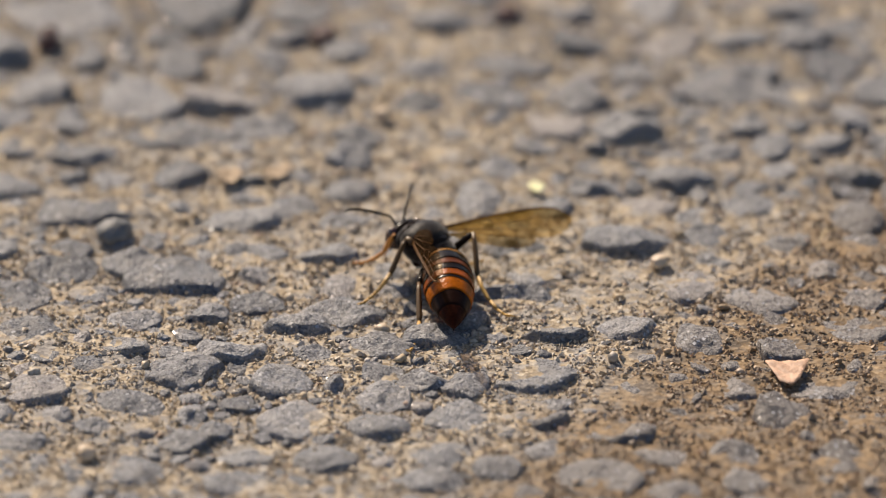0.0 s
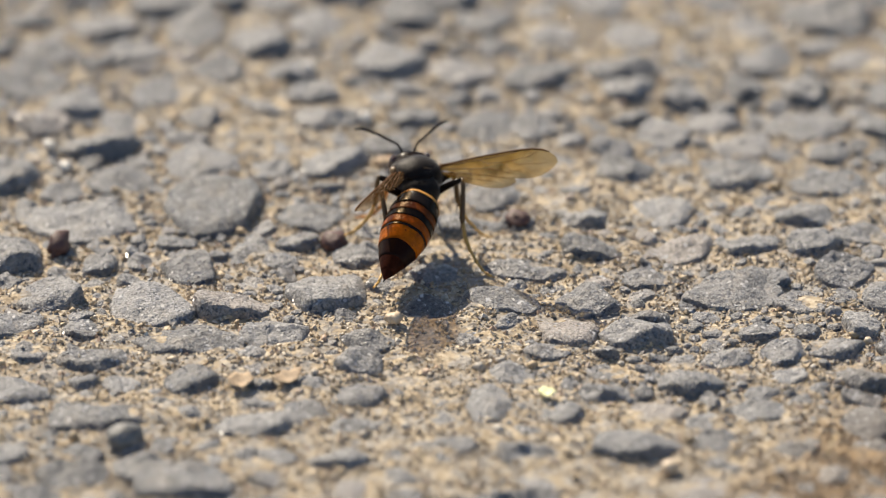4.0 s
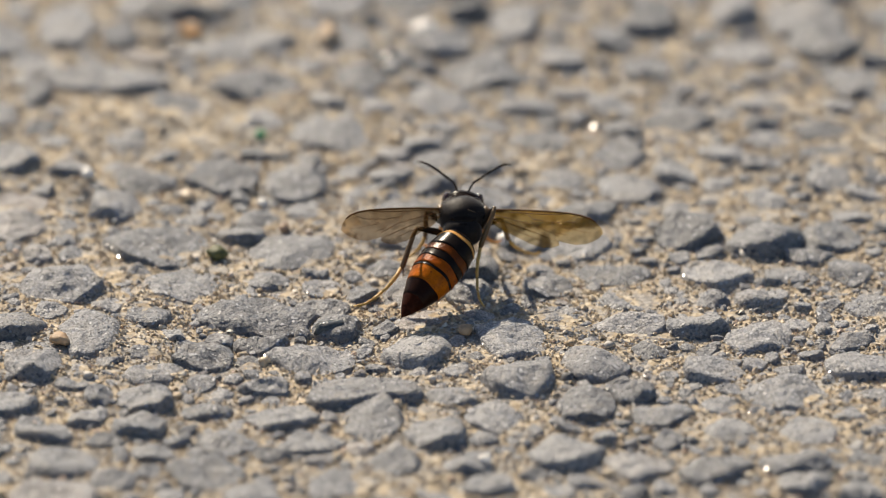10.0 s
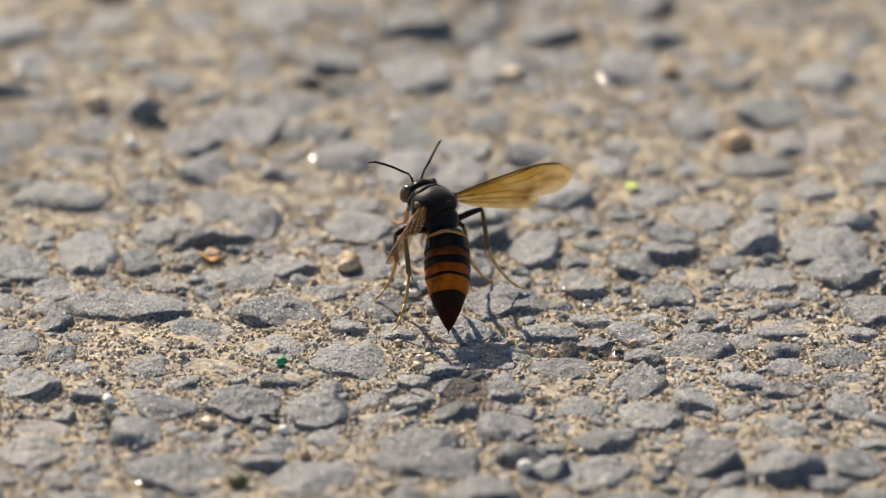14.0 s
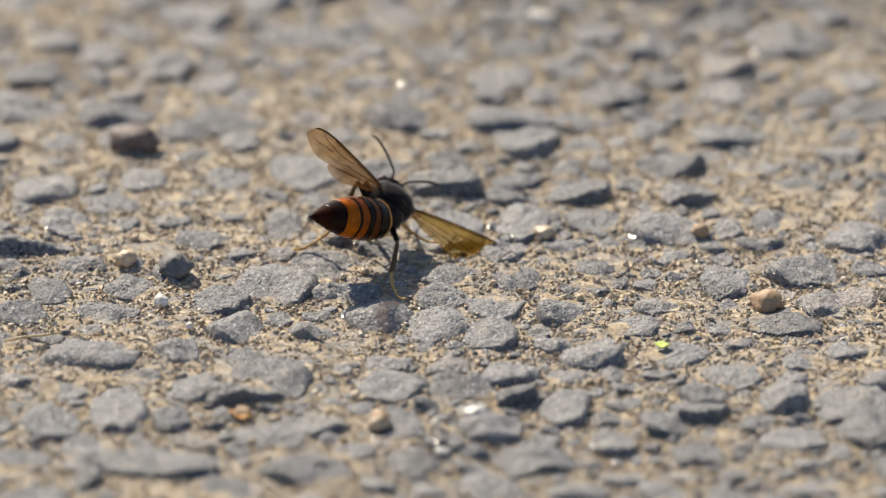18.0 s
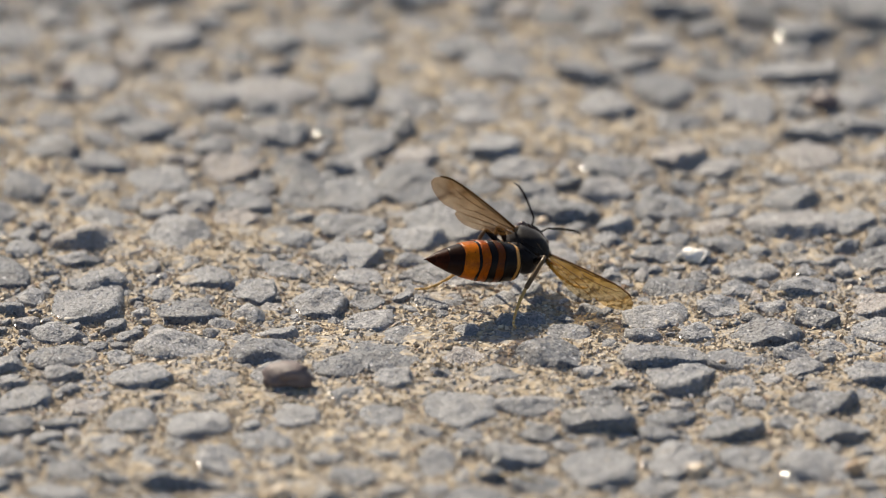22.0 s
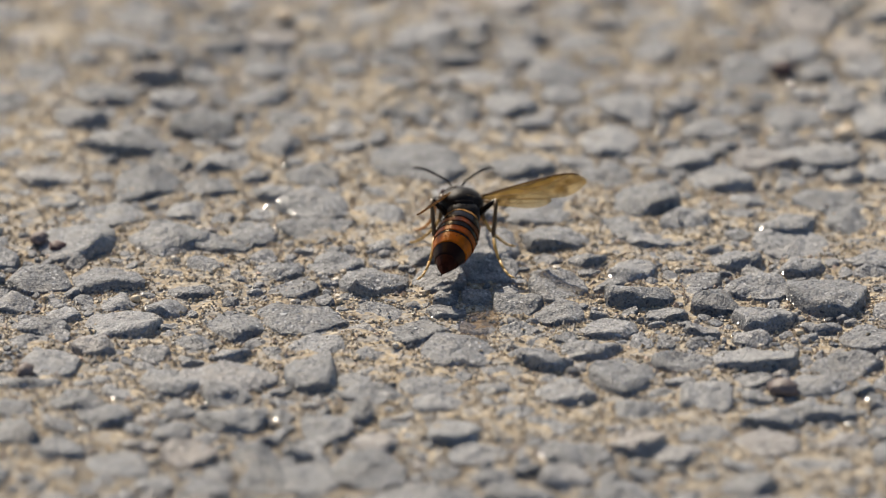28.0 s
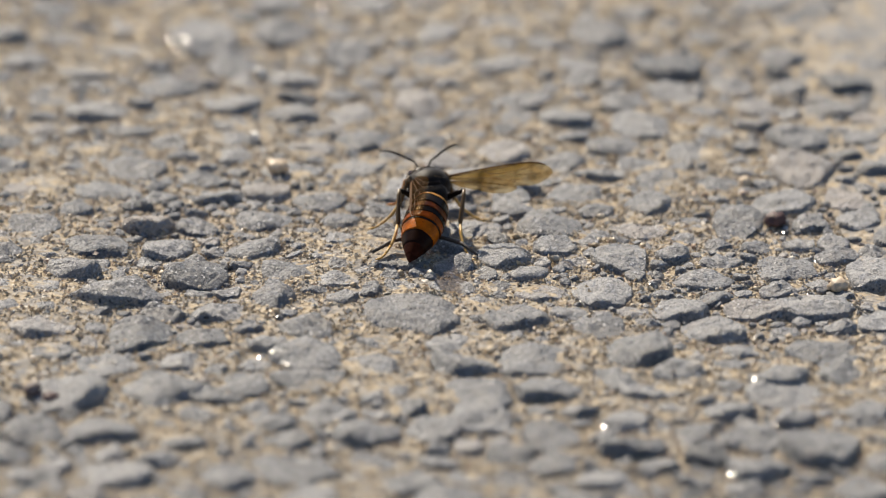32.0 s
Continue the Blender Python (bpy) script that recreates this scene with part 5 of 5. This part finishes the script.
    (30, -57.8, 526.1, 1.3, -66.3, 534.2, 5.1, -53.0, 509.5, 1.3, -66.3, 511.6, 1.3, -50.7, 500.8, 1.3, -65.8, 507.7, 1.3),
    (30.5, -47.8, 534.5, 1.3, -57.3, 534.3, 1.3, -49.8, 521.9, 1.3, -60.8, 529.8, 1.3, -56.1, 512.2, 1.3, -69.2, 523.2, 1.3),
    (31, -51.8, 543.9, 1.3, -62.5, 546.4, 1.3, -47.2, 535.1, 1.3, -66.7, 537.4, 1.3, -51.1, 516.5, 1.3, -71.5, 533.7, 1.3),
    (31.5, -54.0, 557.5, 1.3, -64.5, 554.1, 1.3, -50.0, 545.4, 1.3, -65.6, 548.3, 1.3, -50.0, 531.5, 1.3, -69.5, 533.8, 1.3),
    (32, -56.3, 570.8, 1.3, -65.6, 569.9, 1.3, -49.6, 563.9, 1.3, -68.3, 559.5, 1.3, -51.0, 547.2, 1.3, -66.8, 546.9, 1.3),
]
LEGS = [  # name, side, coxa, thigh length, scale of the lower leg
    ("front_leg", 1, (1.2, 5.4, -1.3), 2.9, 0.62), ("front_leg", -1, (-1.2, 5.4, -1.3), 2.9, 0.62),
    ("middle_leg", 1, (1.5, 3.4, -1.7), 4.2, 0.86), ("middle_leg", -1, (-1.5, 3.4, -1.7), 4.2, 0.86),
    ("hind_leg", 1, (1.5, 1.5, -1.3), 5.4, 1.14), ("hind_leg", -1, (-1.5, 1.5, -1.3), 5.4, 1.14),
]
LOWER = (4.4, -11.3)  # the foot's tip from the knee, out and down, at scale 1
SHOULDER = (2.75, 3.75, 1.72)


def hornet_pose(row):
    return pose(row[1] * MM, row[2] * MM, row[3] * MM, row[5], row[6], row[4])


def build_hornet():
    root = tagged(new("hornet"), "black hornet with orange-banded abdomen and yellow feet, walking on asphalt", "hornet")
    made = {"root": root}
    v, f = joined(blob((0, 3.9, 0.55), (3.6, 2.85, 2.6), 18, 28, 0.07, 1), blob((0, 1.5, 0.0), (2.8, 2.35, 2.15), 12, 20, 0.08, 2), blob((0, 5.7, 0.3), (3.15, 1.6, 2.1), 12, 22, 0.06, 3))
    thorax = part("thorax", v, f, VELVET, root, "black velvety thorax")
    part("scutellum", *joined(blob((0, 1.95, 1.95), (1.75, 0.75, 0.5), 8, 16, 0.06, 6), blob((0, 0.95, 1.62), (1.35, 0.5, 0.42), 8, 14, 0.06, 7)), BLACK, thorax)
    part("back_seam", *tube([(2.5, 2.75, 1.7), (1.65, 2.72, 2.44), (0.7, 2.7, 2.83), (-0.7, 2.7, 2.83), (-1.65, 2.72, 2.44), (-2.5, 2.75, 1.7)], [0.05, 0.07, 0.07, 0.07, 0.07, 0.05], 6), SHIN, thorax, "fine brown seam across the back")
    part("collar", *tube([(2.9, 5.5, 0.2), (2.45, 5.8, 1.5), (1.3, 6.05, 2.18), (0, 6.15, 2.36), (-1.3, 6.05, 2.18), (-2.45, 5.8, 1.5), (-2.9, 5.5, 0.2)], [0.14, 0.16, 0.16, 0.16, 0.16, 0.16, 0.14]), BROWN, thorax, "dark brown collar edge")
    for s in (1, -1):
        part("wing_joint", *blob((s * 3.05, 4.0, 1.65), (0.5, 0.75, 0.5), 8, 12), SHIN, thorax, "brown wing joint")
    part("waist", *tube([(0, 0.9, -0.1), (0, 0.2, -0.1), (0, -0.6, 0)], [0.75, 0.55, 0.6]), BLACK, thorax)
    r = random.Random(4)
    hv, hf = [], []
    for i in range(1100):
        th, ph = r.uniform(-0.3, 3.4), r.uniform(0.2, 2.9)
        d = Vector((math.sin(ph) * math.cos(th), math.cos(ph), math.sin(ph) * math.sin(th)))
        p = Vector((3.55 * d.x, 3.85 + 2.8 * d.y, 0.55 + 2.5 * d.z))
        q = p + (d + Vector((0, -0.5, 0))).normalized() * r.uniform(0.25, 0.6)
        s = d.cross(Vector((0, 0, 1))).normalized() * 0.02
        u = d.cross(s).normalized() * 0.02
        k = len(hv)
        hv += [p + s, p - s, p + u, q]
        hf += [(k, k + 1, k + 3), (k + 1, k + 2, k + 3), (k + 2, k, k + 3)]
    part("thorax_hair", hv, hf, HAIR, thorax, "fine dark hair")

    head = part("head", *blob((0, 7.25, -0.3), (2.85, 1.4, 2.1), 12, 22, 0.06, 5), BLACK, root, "black head with orange face")
    for s in (1, -1):
        part("eye", *blob((s * 2.2, 7.5, -0.35), (0.72, 1.0, 1.6), 10, 14), EYEMAT, head, "dark reddish compound eye")
        part("mandible", *tube([(s * 0.9, 8.05, -1.85), (s * 0.7, 8.65, -2.15), (s * 0.15, 8.95, -2.25)], [0.42, 0.36, 0.14]), FACE, head)
        pts = [(s * 0.6, 8.35, 0.40), (s * 0.95, 8.80, 1.15), (s * 1.35, 9.25, 1.75), (s * 2.3, 9.85, 2.05), (s * 3.4, 10.75, 2.30), (s * 4.6, 11.65, 2.45), (s * 5.6, 12.35, 2.40), (s * 6.4, 12.75, 2.05)]
        part("antenna", *tube(pts, [0.15, 0.15, 0.14, 0.17, 0.18, 0.18, 0.17, 0.08]), BLACK, head, "bent dark antenna")
    part("face_plate", *blob((0, 8.05, -0.85), (1.35, 0.6, 1.1), 8, 16), FACE, head, "orange face plate")

    # abdomen: overlapping rings of dark and orange plates, tapering to a point
    L = 15.1
    knots = [(0.0, 0.34), (0.02, 0.62), (0.05, 0.79), (0.10, 0.89), (0.2, 0.965), (0.33, 1.0), (0.46, 0.975), (0.56, 0.90), (0.66, 0.775), (0.76, 0.60), (0.85, 0.42), (0.92, 0.26), (0.97, 0.13), (1.0, 0.035)]

    def rad(u):
        return 3.3 * float(np.interp(u, [k[0] for k in knots], [k[1] for k in knots]))

    core = [(L * u, rad(u) * 0.965) for u in np.linspace(0, 1, 60)]
    abdomen = part("abdomen", *lathe(core), BROWN, root, "banded orange and dark brown abdomen")
    plates = [(0.0, 0.068, BLACK), (0.068, 0.108, BANDYEL), (0.108, 0.245, BLACK), (0.245, 0.325, DEEP), (0.325, 0.40, BLACK), (0.40, 0.487, AMBER),
              (0.487, 0.515, BLACK), (0.515, 0.655, ORANGE), (0.655, 0.80, BROWN), (0.80, 0.92, RUST), (0.92, 1.0, RUST)]
    for a, b, mat in plates:
        us = np.linspace(a, b, 7)
        prof = [(L * u, rad(u) * (1.0 + 0.022 * (i / 6) ** 2)) for i, u in enumerate(us)]
        prof.append((L * b, rad(b) * 0.95))
        bv, bf = lathe(prof)
        mid = L * 0.5 * (a + b)
        band = mat in (ORANGE, AMBER, DEEP, BANDYEL)
        ring = part("abdomen_band" if band else "abdomen_plate", [(p[0], p[1] + mid, p[2]) for p in bv], bf, mat, abdomen, "thin yellow band" if mat is BANDYEL else "orange band" if band else "")
        ring.location = (0, -mid * MM, 0)
    made["sting"] = part("sting_sheath", *tube([(0, 1.7, 0), (0, 1.1, -0.1)], [0.16, 0.05]), BROWN, abdomen)
    made["sting"].location = (0, -(L + 1.5) * MM, 0)
    made["abdomen"] = abdomen

    for s, side in ((1, "right"), (-1, "left")):
        made[side] = wing(root, s)
    made["legs"] = [leg(root, *row) for row in LEGS]
    return made


def membrane(outline, sag, s):
    """A thin wing of smooth outline: rows of (distance, front edge, back edge)."""
    verts, faces = [], []
    m = 9
    for x, a, b in outline:
        for k in range(m):
            u = k / (m - 1)
            verts.append((s * x, a + (b - a) * u, sag * math.sin(u * 9 + x) * 0.07 - 0.03 * x * u))
    n = len(outline)
    for i in range(n - 1):
        for k in range(m - 1):
            q = (i * m + k, i * m + k + 1, (i + 1) * m + k + 1, (i + 1) * m + k)
            faces.append(q if s > 0 else q[::-1])
    return verts, faces


def wing(root, s):
    skin = WING if s > 0 else WING_FOLDED
    front = [(0, 0.25, -0.25), (1.5, 0.36, -0.7), (4, 0.5, -1.4), (7, 0.62, -2.2), (10, 0.7, -3.0), (12.2, 0.68, -3.55), (13.8, 0.52, -3.7), (15.2, 0.15, -3.45), (16.3, -0.4, -2.95), (17.0, -0.95, -2.35), (17.35, -1.4, -1.8)]
    w = part("wing", *membrane(front, 1.0, s), skin, root, "translucent amber forewing" if s > 0 else "translucent brown forewing, pleated")
    back = [(0.6, -0.7, -0.9), (2.5, -1.0, -2.2), (5, -1.65, -3.2), (7.5, -2.35, -4.15), (9.5, -2.9, -4.55), (10.8, -3.2, -4.45), (11.6, -3.45, -4.0)]
    v, f = membrane(back, 1.0, s)
    part("hindwing", [(a, b, c - 0.12) for a, b, c in v], f, skin, w, "translucent hindwing")
    veins = [([(0, 0.2, 0), (4, 0.54, 0), (7, 0.67, 0), (10, 0.75, 0), (12.2, 0.72, 0), (13.8, 0.56, 0), (15.2, 0.2, 0), (16.2, -0.3, 0)], 0.125),
             ([(0, -0.02, 0.02), (4, 0.16, 0.02), (8, 0.24, 0.02), (10.8, 0.42, 0.02), (12.0, 0.62, 0.02)], 0.085),
             ([(0.5, -0.2, 0), (4, -0.85, 0), (8, -1.55, 0), (11.5, -2.9, 0)], 0.065),
             ([(6, 0.2, 0.02), (7.3, -0.6, 0), (10, -0.8, 0), (13.2, -0.55, 0), (14.6, 0.1, 0)], 0.06),
             ([(7.3, -0.6, 0), (8.0, -1.6, 0)], 0.055), ([(10, -0.8, 0), (10.6, -2.3, 0), (12.5, -2.6, 0)], 0.055),
             ([(10.9, -0.75, 0), (11.6, -1.5, 0), (12.9, -1.6, 0), (13.0, -0.58, 0)], 0.05), ([(12.9, -1.6, 0), (14.8, -1.9, 0), (16.2, -1.9, 0)], 0.045),
             ([(1.0, -0.95, -0.14), (5, -2.4, -0.2), (9.0, -3.6, -0.3)], 0.05), ([(0.8, -0.75, -0.12), (5, -1.72, -0.16), (9.4, -2.95, -0.3), (11.3, -3.5, -0.35)], 0.06)]
    for i, (pts, r) in enumerate(veins):
        r *= 1.1 if i == 0 else 0.75
        p2 = [(s * x, y, z + 0.02) for x, y, z in pts]
        part("wing_vein", *tube(p2, [r] * (len(p2) - 1) + [r * 0.6], 6), VEIN, w)
    return w


def leg(root, name, side, coxa, a, k):
    """Thigh along +x from the hip; shin and foot hang from the knee, where they turn together."""
    thigh = part(name, *joined(tube([(-0.5, 0, 0.1), (0.4, 0, -0.1), (0.9, 0, 0)], [0.62 * k + 0.1, 0.55 * k + 0.1, 0.4]),
                               tube([(0.6, 0, 0), (a * 0.45, 0, 0.22), (a * 0.8, 0, 0.12), (a, 0, 0)], [0.42, 0.52, 0.42, 0.3])), BLACK, root, "black thigh, dark shin and yellow foot")
    fore = name == "front_leg"
    shin = part("shin", *joined(tube([(0, 0, 0.15), (0.12 * k, 0, -0.9 * k), (0.1 * k, 0, -2.8 * k), (0.05 * k, 0, -4.6 * k), (0.12 * k, 0, -5.2 * k)], [0.27, 0.31, 0.37, 0.38, 0.26]),
                                tube([(0.0, 0.1, -4.9 * k), (-0.25, 0.3, -5.6 * k), (-0.4, 0.4, -6.1 * k)], [0.12, 0.09, 0.03], 5)), FACE if fore else SHIN, thigh, "orange shin" if fore else "dark shin with a spur")
    foot = part("foot", *joined(tube([(0.12 * k, 0, -5.0 * k), (0.5 * k, 0, -6.6 * k), (1.1 * k, 0, -8.0 * k), (1.5 * k, 0, -8.6 * k)], [0.24, 0.27, 0.23, 0.2]),
                                tube([(1.45 * k, 0, -8.5 * k), (2.0 * k, 0, -9.4 * k), (2.4 * k, 0, -9.9 * k)], [0.19, 0.22, 0.17]),
                                tube([(2.35 * k, 0, -9.85 * k), (2.9 * k, 0, -10.45 * k), (3.3 * k, 0, -10.8 * k)], [0.17, 0.2, 0.15]),
                                tube([(3.25 * k, 0, -10.75 * k), (3.8 * k, 0, -11.05 * k), (LOWER[0] * k, 0, LOWER[1] * k)], [0.16, 0.19, 0.07]),
                                tube([(4.0 * k, 0.05, -11.15 * k), (4.5 * k, 0.3, -11.35 * k)], [0.1, 0.03], 5)), FACE if fore else YELLOW, thigh, "orange foot" if fore else "yellow jointed foot")
    return thigh, shin, foot


hornet = build_hornet()
cam.data.dof.focus_object = hornet["sting"]


def wing_pose(row, s):
    """Shoulder joint; the wing lies level across the body, and tips on edge as it folds back."""
    sweep, lift = (row[9], row[10]) if s > 0 else (row[11], row[12])
    fold = max(0.0, min(1.0, (-sweep - 25) / 25))
    m = hornet_pose(row).to_3x3()
    axis = m @ Vector((s * math.cos(radians(sweep)) * math.cos(radians(lift)), math.sin(radians(sweep)) * math.cos(radians(lift)), math.sin(radians(lift))))
    x = axis * s
    up = m @ Vector((0, -0.15, 1))
    n = (up - axis * up.dot(axis)).normalized()
    y = n.cross(x)
    turn = Matrix((x, y, n)).transposed()
    local = (m.inverted() @ turn).to_4x4()
    sx, sy, sz = SHOULDER
    return Matrix.Translation(Vector((s * sx, sy, sz)) * MM) @ local @ pose(0, 0, 0, row[13] if s < 0 else 14 - 12 * fold, 0, 0)


def leg_poses(row, feet, i):
    """The thigh in the body's space and the lower leg in the thigh's, so that the foot stands on its spot."""
    name, side, coxa, a, k = LEGS[i]
    a *= MM
    m = hornet_pose(row)
    hip = m @ (Vector(coxa) * MM)
    spot = Vector(feet[1 + 3 * i:4 + 3 * i])
    to = spot * MM - hip
    b = math.hypot(*LOWER) * k * MM
    d = max(abs(b - a) * 1.02 + 0.0002, min((a + b) * 0.995, to.length))
    line = to.normalized()
    # the knee stands up and out to the side of the body
    pole = m.to_3x3() @ Vector((side * (0.3 if i < 2 else 0.65), 0, 0)) + Vector((0, 0, 1.0))
    up = (pole - line * pole.dot(line)).normalized()
    at_hip = math.acos(max(-1.0, min(1.0, (a * a + d * d - b * b) / (2 * a * d))))
    x = line * math.cos(at_hip) + up * math.sin(at_hip)
    y = up.cross(line)
    w = Matrix.Translation(hip) @ Matrix((x, y, x.cross(y))).transposed().to_4x4()
    at_knee = math.acos(max(-1.0, min(1.0, (a * a + b * b - d * d) / (2 * a * b))))
    # straight on is at_knee = 180; the lower leg's own line runs at this angle below its x
    own = math.atan2(-LOWER[1], LOWER[0])
    bend = math.pi - at_knee - own
    return m.inverted() @ w, pose(a, 0, 0, 0, math.degrees(bend), 0)


def motions():
    walk(hornet["root"], [(r[0], hornet_pose(r)) for r in HORNET])
    walk(hornet["abdomen"], [(r[0], pose(0, 0, 0, 0, 0, r[7]) @ pose(0, 0, 0, -r[8], 0, 0)) for r in HORNET])
    walk(hornet["right"], [(r[0], wing_pose(r, 1)) for r in HORNET])
    walk(hornet["left"], [(r[0], wing_pose(r, -1)) for r in HORNET])
    for i, (thigh, shin, foot) in enumerate(hornet["legs"]):
        poses = [(r[0], *leg_poses(r, f, i)) for r, f in zip(HORNET, FEET)]
        walk(thigh, [(t, p) for t, p, q in poses])
        walk(shin, [(t, q) for t, p, q in poses])
        walk(foot, [(t, q) for t, p, q in poses])


motions()
